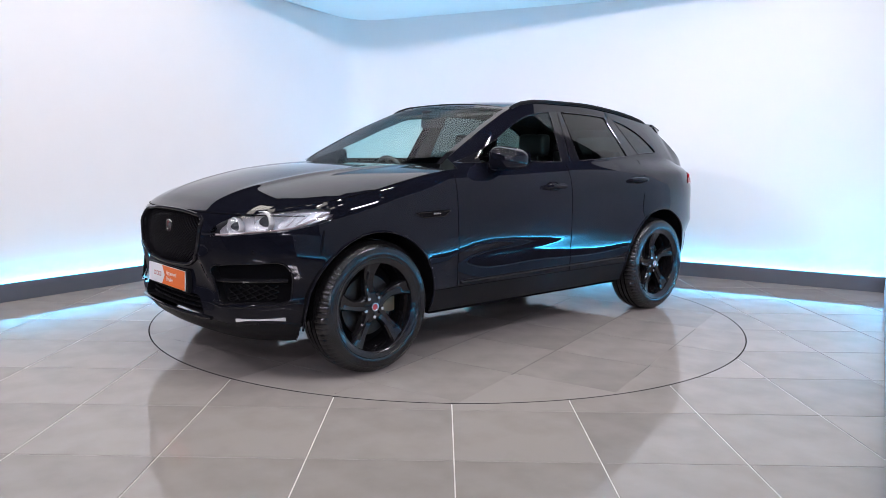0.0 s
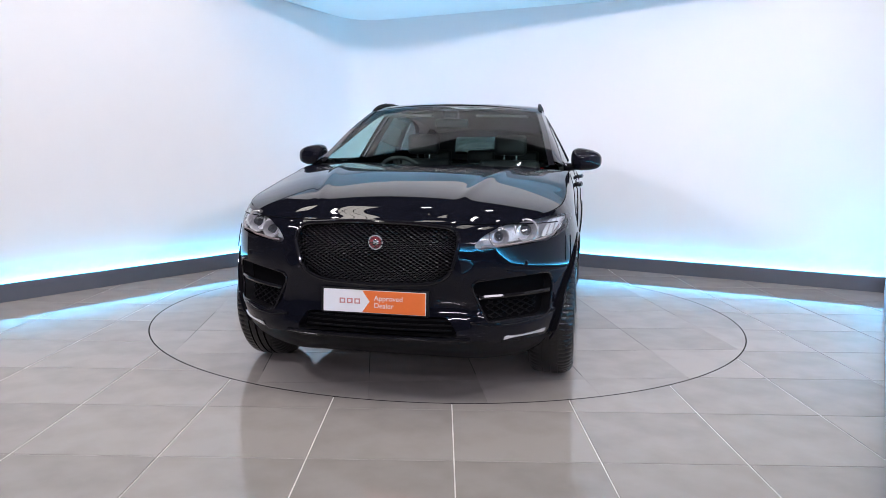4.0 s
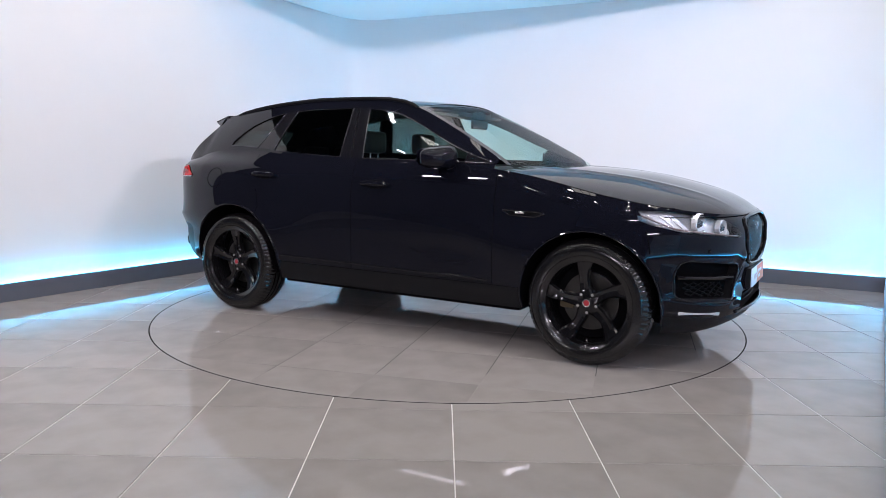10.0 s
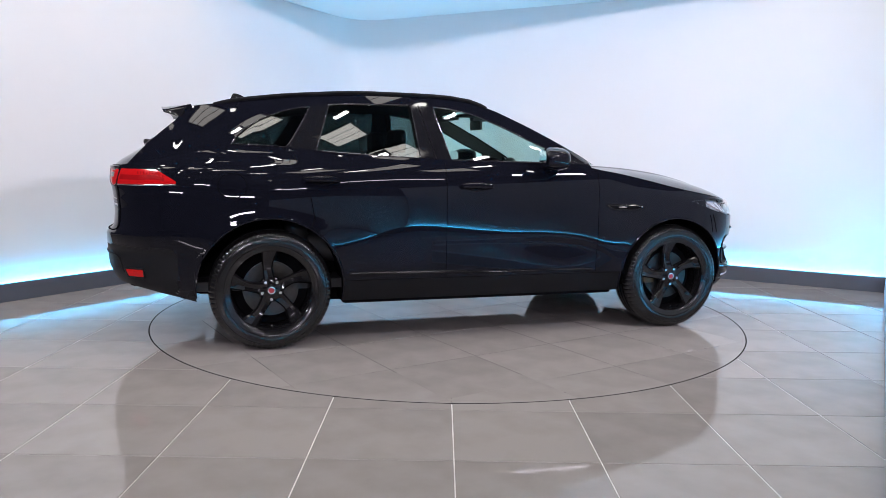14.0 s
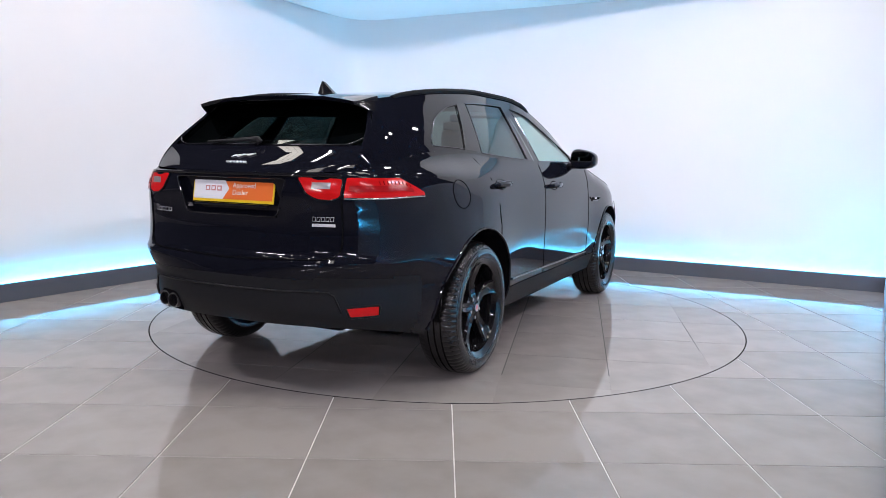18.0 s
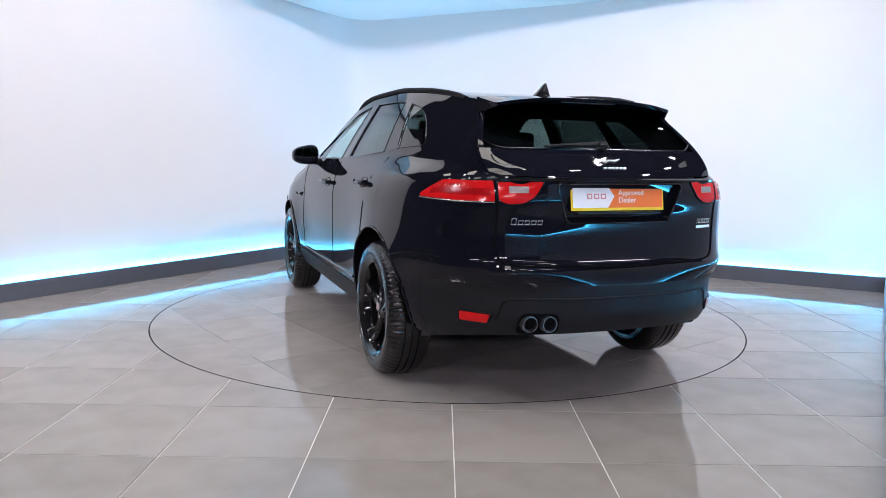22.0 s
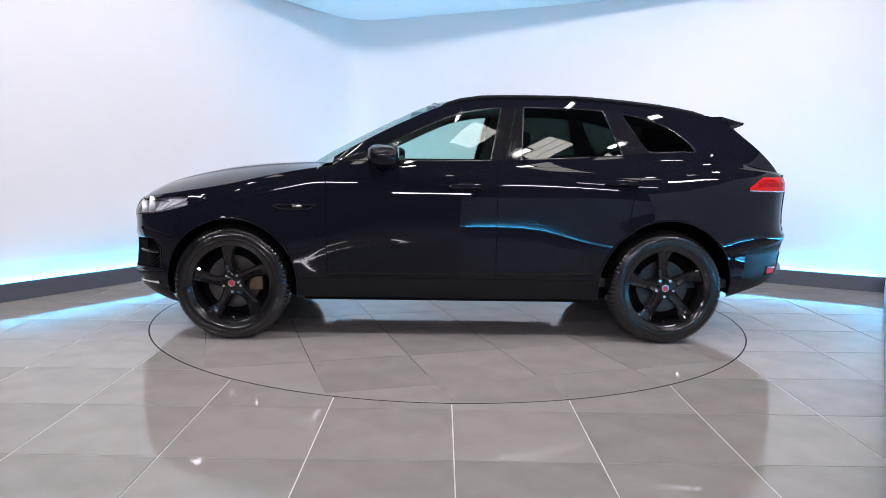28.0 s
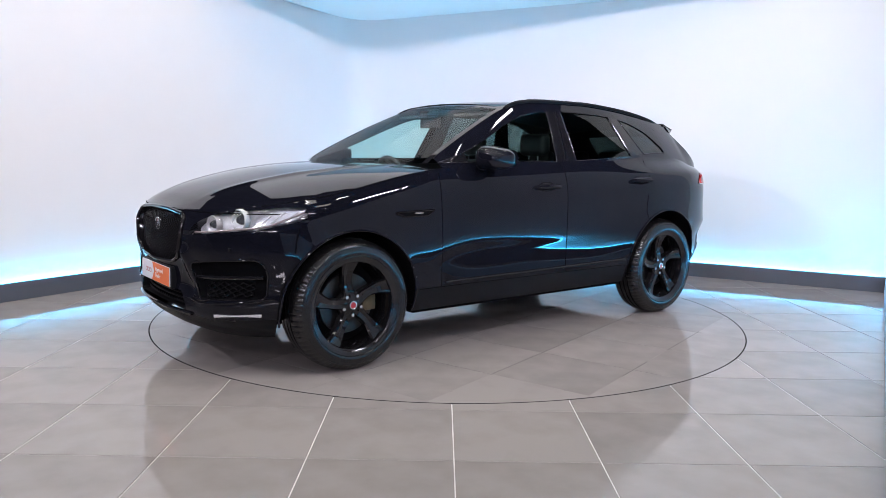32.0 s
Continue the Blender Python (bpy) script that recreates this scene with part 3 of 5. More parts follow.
def inside(poly, a, b):
    hit = False
    for (x0, y0), (x1, y1) in zip(poly, poly[1:] + poly[:1]):
        if (y0 > b) != (y1 > b) and a < (x1 - x0) * (b - y0) / (y1 - y0) + x0:
            hit = not hit
    return hit


def rounded(poly, r, seg=5):
    """A polygon with its corners rounded by about r."""
    out = []
    n = len(poly)
    for i in range(n):
        p, a, c = Vector(poly[i]), Vector(poly[i - 1]), Vector(poly[(i + 1) % n])
        d0, d1 = (a - p), (c - p)
        k0, k1 = min(r, d0.length * 0.45), min(r, d1.length * 0.45)
        s, e = p + d0.normalized() * k0, p + d1.normalized() * k1
        for k in range(seg + 1):
            t = k / seg
            v = s * (1 - t) ** 2 + p * (2 * t * (1 - t)) + e * t * t
            out.append((v.x, v.y))
    return out


# openings in the nose, as y, z outlines of the car's left half or whole width
GRILLE = rounded([(-0.39, 0.885), (-0.15, 0.905), (0.15, 0.905), (0.39, 0.885), (0.415, 0.82), (0.375, 0.66), (0.285, 0.612), (0, 0.598), (-0.285, 0.612), (-0.375, 0.66), (-0.415, 0.82)], 0.06)
LOWER = rounded([(-0.42, 0.352), (-0.36, 0.452), (0.36, 0.452), (0.42, 0.352)], 0.03)
INTAKE = rounded([(0.83, 0.665), (0.49, 0.632), (0.47, 0.60), (0.555, 0.43), (0.835, 0.440), (0.85, 0.60)], 0.03)
LAMP = rounded([(0.931, 0.935), (0.86, 0.942), (0.60, 0.896), (0.52, 0.850), (0.48, 0.805), (0.50, 0.783), (0.83, 0.822), (0.905, 0.862)], 0.022)
PLATE_HOLE = rounded([(-0.35, 1.112), (0.35, 1.112), (0.285, 0.925), (-0.285, 0.925)], 0.03)


def tail_hole(p):
    return p.x < -2.1 and (inside(PLATE_HOLE, p.y, p.z))


def poly_snap(poly, y, z, reach):
    """The nearest place on a polygon's edge, when it is within reach."""
    best, spot = reach, None
    for (y0, z0), (y1, z1) in zip(poly, poly[1:] + poly[:1]):
        dy, dz = y1 - y0, z1 - z0
        t = max(0, min(1, ((y - y0) * dy + (z - z0) * dz) / max(dy * dy + dz * dz, 1e-9)))
        d = math.hypot(y0 + t * dy - y, z0 + t * dz - z)
        if d < best:
            best, spot = d, (y0 + t * dy, z0 + t * dz)
    return spot


def hole_snap(p):
    if p.x > 1.72:
        for poly in (GRILLE, LOWER, INTAKE, LAMP):
            s = poly_snap(poly, p.y, p.z, 0.0115)
            if s and s[0] > 0:
                return nose_at(*s)
    elif p.x < -2.2 and p.z > 0.85:
        s = poly_snap(PLATE_HOLE, p.y, p.z, 0.0115)
        if s and s[0] > 0:
            return tail_at(*s)
    return arch_snap(p)


def nose_hole(p):
    if p.x < 1.72:
        return False
    y = abs(p.y)
    return inside(GRILLE, y, p.z) or inside(LOWER, y, p.z) or inside(INTAKE, y, p.z) or inside(LAMP, y, p.z)


def end_at(y, z, out, xe, xc, n, bow):
    """The point of the skin of an end at y, z, moved outwards by out."""
    def xs(yy):
        x = xe - math.copysign(0.1, xe)
        for _ in range(8):
            r = min(abs(yy) / side_y(x, z), 0.9995)
            x = end_xy(xe, xc, n, bow, (1 - r**n) ** (1 / n), r)
        return x

    x = xs(y)
    slope = (xs(abs(y) + 0.004) - xs(max(abs(y) - 0.004, 0))) / (0.008 if abs(y) > 0.004 else 0.008)
    fwd = 1 if xe > 0 else -1
    nv = Vector((fwd, -fwd * max(-8, min(8, slope)) * (1 if y > 0 else -1) if abs(y) > 0.004 else 0, 0)).normalized()
    return Vector((x, y, z)) + nv * out


def nose_at(y, z, out=0.0):
    return end_at(y, z, out, nose_x(z), NOSE_C, nose_n(z), NOSE_BOW) + Vector((sculpt(y, z), 0, 0))


def tail_at(y, z, out=0.0):
    return end_at(y, z, out, tail_x(z), TAIL_C, tail_n(z), 0.0)


# ---- upper body curves ----
glass_lo = curve([-1.66, -1.5, -1.31, -1.05, -0.45, -0.2, 0.45, 0.78], [1.283, 1.279, 1.268, 1.244, 1.212, 1.203, 1.196, 1.188])
glass_up = curve([-1.66, -1.645, -1.60, -1.46, -1.20, -0.85, -0.5, -0.3, -0.08, 0.12, 0.4, 0.6, 0.78],
                 [1.283, 1.310, 1.355, 1.452, 1.530, 1.562, 1.566, 1.556, 1.522, 1.448, 1.318, 1.240, 1.188])
rail_z = curve([-2.0, -1.93, -1.75, -1.5, -1.15, -0.76, -0.3, -0.05, 0.10, 0.26, 0.42, 0.59, 0.75, 0.86],
               [1.485, 1.512, 1.542, 1.572, 1.606, 1.626, 1.622, 1.596, 1.552, 1.484, 1.408, 1.320, 1.232, 1.160])
rail_y = curve([-2.0, -1.6, -1.0, -0.4, 0.0, 0.4, 0.86], [0.520, 0.562, 0.600, 0.615, 0.640, 0.715, 0.800])


def flank(x, z):
    """Half width of the upper body at x, z."""
    zb, zr = edge_z(x), rail_z(x)
    v = min(max((z - zb) / max(zr - zb, 0.02), 0.0), 1.0)
    return mix(side_y(x, zb) * plan_k(x, zb), rail_y(x), v) + 0.035 * v * (1 - v)


def flank_pt(x, z, out=0.0):
    return Vector((x, flank(x, z) + out, z))


def tail_edge_x(z):
    """Rear edge of the upper flank."""
    return float(np.interp(z, (1.13, 1.50), (-2.30, -1.93)))


roof_z = curve([-2.02, -1.9, -1.6, -1.2, -0.8, -0.4, -0.1, 0.08, 0.16], [1.527, 1.543, 1.578, 1.618, 1.640, 1.647, 1.634, 1.611, 1.594])
hood_z = curve([0.80, 0.95, 1.19, 1.5, 1.73, 1.957, 2.09, 2.17, 2.205], [1.168, 1.174, 1.168, 1.142, 1.100, 1.038, 0.982, 0.931, 0.910])

# ---- the car's parts ----
OFF = Vector((0.0145, 0.0507, 0))
car = tagged(new("car"), "glossy black five-door sport utility car standing on the turntable", "car")


def mirror_y(bm):
    for v in bm.verts:
        v.co.y = -v.co.y
    bmesh.ops.reverse_faces(bm, faces=bm.faces)
    return bm


def place(ob):
    """Shifts a part that hangs directly on the car to the car's place on the table."""
    ob.location = ob.location + OFF
    return ob


def cp(name, bm, material, label="", parent=None, **kw):
    ob = part(name, bm, material, parent or car, label, **kw)
    if parent is None:
        place(ob)
    return ob


SNAPPED = [[hole_snap(p) for p in row] for row in SHELL]


def shell_faces(test, both=False, sign=1):
    """The cells of the lower shell for which test(centre) holds, for one side or both."""
    bm = bmesh.new()
    for sg in ((1, -1) if both else (sign,)):
        made = {}

        def vert(i, j):
            if (i, j) not in made:
                p = SNAPPED[i][j]
                made[(i, j)] = bm.verts.new((p.x, p.y * sg, p.z))
            return made[(i, j)]

        for i in range(N_ST - 1):
            for j in range(LEVELS):
                c = (SHELL[i][j] + SHELL[i + 1][j] + SHELL[i][j + 1] + SHELL[i + 1][j + 1]) / 4
                if in_arch(c) or not test(c):
                    continue
                q = [vert(i, j), vert(i, j + 1), vert(i + 1, j + 1), vert(i + 1, j)]
                f = bm.faces.new(q if sg > 0 else q[::-1])
    bmesh.ops.remove_doubles(bm, verts=bm.verts, dist=1e-5)
    bmesh.ops.recalc_face_normals(bm, faces=bm.faces)
    return bm


SILL_Z = 0.425


def in_front_door(c):
    return -0.30 < c.x < 0.81 and c.z > SILL_Z


def in_rear_door(c):
    return -0.985 < c.x < -0.30 and c.z > SILL_Z or -1.10 < c.x <= -0.985 and c.z > 0.80


def in_sill(c):
    return -1.02 < c.x < 1.03 and c.z <= SILL_Z


def in_rear_bumper(c):
    return c.x < -1.86 and c.z < 0.715


def in_valance(c):
    return in_rear_bumper(c) and c.z < mix(0.64, 0.60, 0) and c.x < -1.99 and abs(c.y) < 0.86


def in_tailgate(c):
    return c.x < -2.2 and c.z > 0.735 and c.y < 0.615 and not tail_hole(c)


def in_front_bumper(c):
    return c.x > 1.80 and c.z < 0.80


cp("front_bumper", shell_faces(lambda c: in_front_bumper(c) and c.z > 0.325 and not nose_hole(c), True), M_PAINT, "glossy black front bumper")
cp("front_valance", shell_faces(lambda c: in_front_bumper(c) and c.z <= 0.325 and not nose_hole(c), True), M_PLASTIC, "matt black front skirt")
for sg in (1, -1):
    for nm, fr in (("front_wing", True), ("rear_wing", False)):
        cp(nm, shell_faces(lambda c: (c.x > 0) == fr and not (in_front_door(c) or in_rear_door(c) or in_sill(c) or in_rear_bumper(c) or in_tailgate(c) or in_front_bumper(c) or nose_hole(c) or tail_hole(c)), sign=sg), M_PAINT, "glossy black painted wing")
cp("rear_bumper", shell_faces(lambda c: in_rear_bumper(c) and not in_valance(c), True), M_PAINT, "glossy black rear bumper")
cp("rear_valance", shell_faces(in_valance, True), M_VALANCE, "matt black lower rear bumper")
tailgate = cp("tailgate", shell_faces(in_tailgate, True), M_PAINT, "glossy black tailgate")

doors = {}
for sg in (1, -1):
    cp("sill", shell_faces(in_sill, sign=sg), M_PLASTIC, "matt black sill cladding")
    doors["f", sg] = cp("front_door", shell_faces(in_front_door, sign=sg), M_PAINT, "glossy black front door, closed")
    doors["r", sg] = cp("rear_door", shell_faces(in_rear_door, sign=sg), M_PAINT, "glossy black rear door, closed")

# bonnet and scuttle: rows of constant x from edge to edge
rows = []
front_edge = [r[LEVELS] for r in SHELL if r[LEVELS].x > 0.84]
edge_x, edge_y, edge_h = [p.x for p in front_edge], [p.y for p in front_edge], [p.z for p in front_edge]
for x in sorted({round(v, 4) for v in spread(0.86, 1.9, 40) + [p.x for p in front_edge if p.x > 1.9]}):
    ye = float(np.interp(x, edge_x[::-1], edge_y[::-1]))
    ze = float(np.interp(x, edge_x[::-1], edge_h[::-1]))
    row = []
    zc = max(hood_z(x), ze)
    crease = mix(0.60, 0.33, (x - 0.86) / 1.34)
    c = max(min(crease, 0.66 * ye), 0.002)
    d = min(0.050, 0.35 * c, 0.4 * (ye - c))
    half = spread(0, c - d, 12)[1:] + spread(c - d, c + d, 17)[1:] + spread(c + d, ye, 18)[1:]
    fade = min(1, max(0, (2.20 - x) / 0.45))
    fade = fade * fade * (3 - 2 * fade)
    crown = 0.17 * (zc - ze)
    for ya in [-v for v in half[::-1]] + [0.0] + half:
        t = ya / max(ye, 1e-4)
        plain = ze + (zc - ze) * (1 - abs(t) ** 3.0)
        s = min(1, max(0, (abs(ya) - c) / max(ye - c, 1e-4)))
        top = zc - crown * (ya / c) ** 2
        side = zc - crown - (zc - crown - ze) * (0.62 * s + 0.38 * s ** 2.4)
        b = min(1, max(0, (abs(ya) - c + d) / max(2 * d, 1e-4)))
        z = mix(top, side, b * b * (3 - 2 * b))
        # raised crease line
        z += 0.006 * math.exp(-((abs(ya) - c) / 0.035) ** 2)
        row.append((x, t * ye, mix(plain, z, fade)))
    rows.append(row)
bm = sheet(rows)
bmesh.ops.recalc_face_normals(bm, faces=bm.faces)
cp("bonnet", bm, M_PAINT, "glossy black ribbed bonnet", angle=60)

for sg in (1, -1):
    cp("bonnet_side_seam", tube([(p.x, p.y * sg, p.z - 0.002) for p in front_edge[::3] if 0.95 < p.x < 1.95], 0.003, 6), M_DARKGAP)

# roof: rows of constant x between the rails
rows = []
for x in spread(-1.96, 0.06, 50):
    ye, ze, zc = rail_y(x), rail_z(x), roof_z(x)
    rows.append([(x + 0.075 * (1 - (k / 20) ** 2) * max(0, (x + 0.5) / 0.56) - 0.05 * (1 - (k / 20) ** 2) * max(0, (-1.5 - x) / 0.46), ye * k / 20, ze + (zc - ze) * (1 - abs(k / 20) ** 2.4)) for k in range(-20, 21)])
bm = sheet(rows)
bmesh.ops.recalc_face_normals(bm, faces=bm.faces)
cp("roof", bm, M_PAINT, "glossy black roof")

# windscreen: from the scuttle to the roof's front edge
SCREEN_N = 24


def screen_pt(a, b, inset=0.0):
    """a across, -1 to 1; b up, 0 to 1."""
    x_edge = mix(0.83, 0.06, b)
    y_edge = rail_y(x_edge)
    z_edge = rail_z(x_edge)
    x = x_edge + mix(0.17, 0.075, b) * (1 - a * a)
    z = z_edge + mix(0.0, roof_z(0.10) - rail_z(0.06), b) * (1 - abs(a) ** 2.4) + mix(-0.01, 0.0, b) * (1 - a * a)
    return Vector((x - inset * 0.5, y_edge * a, z - inset))


bm = sheet([[screen_pt(a, b) for a in spread(-0.955, 0.955, 31)] for b in spread(0.0, 0.965, 21)])
bmesh.ops.recalc_face_normals(bm, faces=bm.faces)
windscreen = cp("windscreen", bm, G_SCREEN, "clear laminated windscreen")
for sg in (1, -1):
    bm = sheet([[screen_pt(sg * a, b, -0.002) for a in spread(0.95, 1.0, 4)] for b in spread(0.0, 1.0, 25)])
    bmesh.ops.recalc_face_normals(bm, faces=bm.faces)
    cp("windscreen_pillar_trim", bm, M_GLOSSBLACK)
bm = sheet([[screen_pt(a, b, -0.001) for a in spread(-1, 1, 25)] for b in spread(0.955, 1.0, 4)])
cp("windscreen_header", bm, M_GLOSSBLACK)

# upper flanks: belt strip, roof rail strip, pillars and rear quarter
PANES = {"front": ((-0.255, -0.335), (0.775, 0.775)), "rear": ((-1.142, -1.035), (-0.462, -0.487)), "quarter": ((-1.655, -1.655), (-1.325, -1.160))}


def band(lo, hi, x0, x1, nx, nz, sg, out=0.0, bm=None):
    rows = []
    for v in spread(0, 1, nz):
        row = []
        for x in spread(x0, x1, nx):
            z = mix(lo(x), hi(x), v)
            p = flank_pt(x, z, out)
            row.append((p.x, p.y * sg, p.z))
        rows.append(row)
    b = sheet(rows)
    return join(bm, b)


def pane_rows(l, r, sg, nx, nz, out):
    rows = []
    for v in spread(0, 1, nz):
        row = []
        for i in range(nx):
            x = mix(mix(l[0], l[1], v), mix(r[0], r[1], v), i / (nx - 1))
            z = mix(glass_lo(x), glass_up(x), v)
            p = flank_pt(x, z, out)
            row.append((p.x, p.y * sg, p.z))
        rows.append(row)
    return rows


for sg in (1, -1):
    bm = band(edge_z, glass_lo, 0.78, -1.66, 90, 3, sg)
    bm = band(glass_up, rail_z, 0.78, -1.66, 90, 6, sg, bm=bm)
    # rear quarter between the last window and the tailgate
    rows = []
    for v in spread(0, 1, 14):
        row = []
        for t in spread(0, 1, 22):
            zz = mix(mix(edge_z(-1.66), edge_z(-2.28), t), mix(rail_z(-1.66), rail_z(-1.93), t), v)
            x = mix(-1.66, tail_edge_x(zz), t)
            z = mix(edge_z(x), rail_z(x), v)
            p = flank_pt(x, z)
            row.append((p.x, p.y * sg, p.z))
        rows.append(row)
    bm = join(bm, sheet(rows))
    bmesh.ops.remove_doubles(bm, verts=bm.verts, dist=2e-4)
    bmesh.ops.recalc_face_normals(bm, faces=bm.faces)
    cp("upper_side", bm, M_PAINT, "glossy black pillar and roof frame")
    # gloss black pillar covers between the panes
    for l, r in (((-0.462, -0.487), (-0.36, -0.44)), ((-0.352, -0.432), (-0.255, -0.335)), ((-1.325, -1.160), (-1.142, -1.035))):
        bm = sheet(pane_rows(l, r, sg, 5, 12, 0.001))
        bmesh.ops.recalc_face_normals(bm, faces=bm.faces)
        cp("pillar_cover", bm, M_GLOSSBLACK, "gloss black pillar cover")
    for key, owner, g, lb in (("front", doors["f", sg], G_CLEAR, "clear green front door glass"), ("rear", doors["r", sg], G_DARK, "dark privacy glass"), ("quarter", None, G_DARK, "dark rear quarter glass")):
        l, r = PANES[key]
        bm = sheet(pane_rows(l, r, sg, 30, 12, -0.006))
        bmesh.ops.recalc_face_normals(bm, faces=bm.faces)
        cp("window" if owner else "quarter_window", bm, g, lb, owner)
        # rubber and trim line round the pane
        rr = pane_rows(l, r, sg, 30, 12, 0.0)
        loop = rr[0] + [row[-1] for row in rr[1:]] + rr[-1][::-1][1:] + [row[0] for row in rr[::-1][1:-1]]
        loop = [p for i, p in enumerate(loop) if (Vector(p) - Vector(loop[i - 1])).length > 0.004]
        cp("window_trim", tube(loop, 0.0038, 6, closed=True), M_TRIM, "", owner)

# rear face: from the tailgate's upper edge to the roof


def rear_pt(a, b, out=0.0):
    """a across, -1 to 1; b up, 0 to 1."""
    z_e = mix(edge_z(-2.28), rail_z(-1.93), b)
    xe = tail_edge_x(z_e)
    ye = flank(xe, z_e)
    # bow of the middle, by which the glass stands behind its edges
    zc = mix(1.137, 1.535, b)
    xc = float(np.interp(zc, (1.135, 1.17, 1.252, 1.417, 1.535), (-2.415, -2.375, -2.235, -2.02, -1.93)))
    k = 1 - abs(a) ** 2.4
    return Vector((mix(xe, xc, k) - out, ye * a, mix(z_e, zc, k) + out * 0.8))


def rear_sheet(a0, a1, b0, b1, na, nb, out=0.0):
    bm = sheet([[rear_pt(a, b, out) for a in spread(a0, a1, na)] for b in spread(b0, b1, nb)])
    bmesh.ops.recalc_face_normals(bm, faces=bm.faces)
    return bm


bm = rear_sheet(-1, 1, 0.0, 0.34, 41, 8)
bm = join(bm, rear_sheet(-1, 1, 0.93, 1.0, 41, 3))
bm = join(bm, rear_sheet(-1, -0.955, 0.34, 0.93, 4, 12))
bm = join(bm, rear_sheet(0.955, 1, 0.34, 0.93, 4, 12))
bmesh.ops.remove_doubles(bm, verts=bm.verts, dist=2e-4)
bmesh.ops.recalc_face_normals(bm, faces=bm.faces)
cp("tailgate_frame", bm, M_PAINT, "", tailgate)
cp("rear_window", rear_sheet(-0.955, 0.955, 0.34, 0.93, 31, 14, -0.004), G_DARK, "dark privacy rear window", tailgate)
seal = [rear_pt(a, 0.34 + 0.10 * max(0.0, (abs(a) - 0.80) / 0.155) ** 2, 0.002) for a in spread(-0.955, 0.955, 41)]
cp("rear_window_seal", tube(seal, 0.0045, 6), M_TRIM, "thin bright seal under the rear window", tailgate)
for sg in (1, -1):
    cp("rear_pillar_lining", rear_sheet(sg * 0.60, sg * 0.99, 0.22, 0.97, 6, 10, -0.035), M_CABIN)
cp("rear_header_lining", rear_sheet(-0.62, 0.62, 0.80, 0.98, 10, 4, -0.035), M_CABIN)
cp("rear_sill_lining", rear_sheet(-0.62, 0.62, 0.20, 0.36, 10, 4, -0.035), M_CABIN)

# ---- lamps, grille, plates and other fittings of the car ----


def flip(poly, sg):
    return [(y * sg, z) for y, z in (poly if sg > 0 else poly[::-1])]


def patch(poly, at, out=0.0, rings=6, bm=None, dish=0.0):
    """A piece of skin over a y, z outline; dish sinks its middle."""
    cy, cz = sum(p[0] for p in poly) / len(poly), sum(p[1] for p in poly) / len(poly)
    rows = []
    for r in range(rings + 1):
        k = 1 - r / rings
        rows.append([at(cy + (y - cy) * k, cz + (z - cz) * k, out - dish * (1 - k * k)) for y, z in poly + poly[:1]])
    b = sheet(rows)
    bmesh.ops.recalc_face_normals(b, faces=b.faces)
    return join(bm, b)


def collar(poly, at, out, depth, bm=None):
    """The inner wall of an opening, from the skin inwards."""
    rows = [[at(y, z, out) for y, z in poly + poly[:1]], [at(y, z, out - depth) for y, z in poly + poly[:1]]]
    return join(bm, sheet(rows))


def ring(poly, at, out, r, bm=None, flat=1.0):
    return tube([at(y, z, out) for y, z in poly], r, 8, bm, closed=True, flat=flat)


def lattice(poly, at, out, pitch, slope, r, bm=None):
    """Diamond mesh of thin bars clipped to an outline."""
    ys, zs = [p[0] for p in poly], [p[1] for p in poly]
    bm = bm or bmesh.new()
    for s in (1, -1):
        c = min(zs) - slope * (max(ys) - min(ys))
        while c < max(zs) + slope * (max(ys) - min(ys)):
            run = []
            for y in spread(min(ys), max(ys), 130):
                z = c + s * slope * (y - (min(ys) if s > 0 else max(ys)))
                if inside(poly, y, z):
                    run.append(at(y, z, out))
                elif len(run) > 1:
                    thin(run, r, bm)
                    run = []
                else:
                    run = []
            if len(run) > 1:
                thin(run, r, bm)
            c += pitch
    return bm


def thin(run, r, bm):
    """A bar of three sides along a run of points."""
    run = run[:1] + run[3:-1:4] + run[-1:] if len(run) > 6 else run
    rings = []
    for p in run:
        rings.append([bm.verts.new(p + Vector(d) * r) for d in ((0.9, 0, 0), (-0.5, 0.35, 0.85), (-0.5, -0.35, -0.85))])
    for a, b in zip(rings, rings[1:]):
        for k in range(3):
            bm.faces.new((a[k], a[(k + 1) % 3], b[(k + 1) % 3], b[k]))


def words(text, size, parent, m, material, label=""):
    """Raised lettering in the built-in font, as a mesh."""
    cu = bpy.data.curves.new("lettering", "FONT")
    cu.body, cu.size, cu.extrude = text, size, 0.0006
    tmp = bpy.data.objects.new("lettering", cu)
    scene.collection.objects.link(tmp)
    me = bpy.data.meshes.new_from_object(tmp.evaluated_get(bpy.context.evaluated_depsgraph_get()))
    bpy.data.objects.remove(tmp)
    me.materials.clear()
    me.materials.append(material)
    ob = new("lettering", me)
    ob.parent = parent
    ob.matrix_basis = m
    return tagged(ob, label) if label else ob


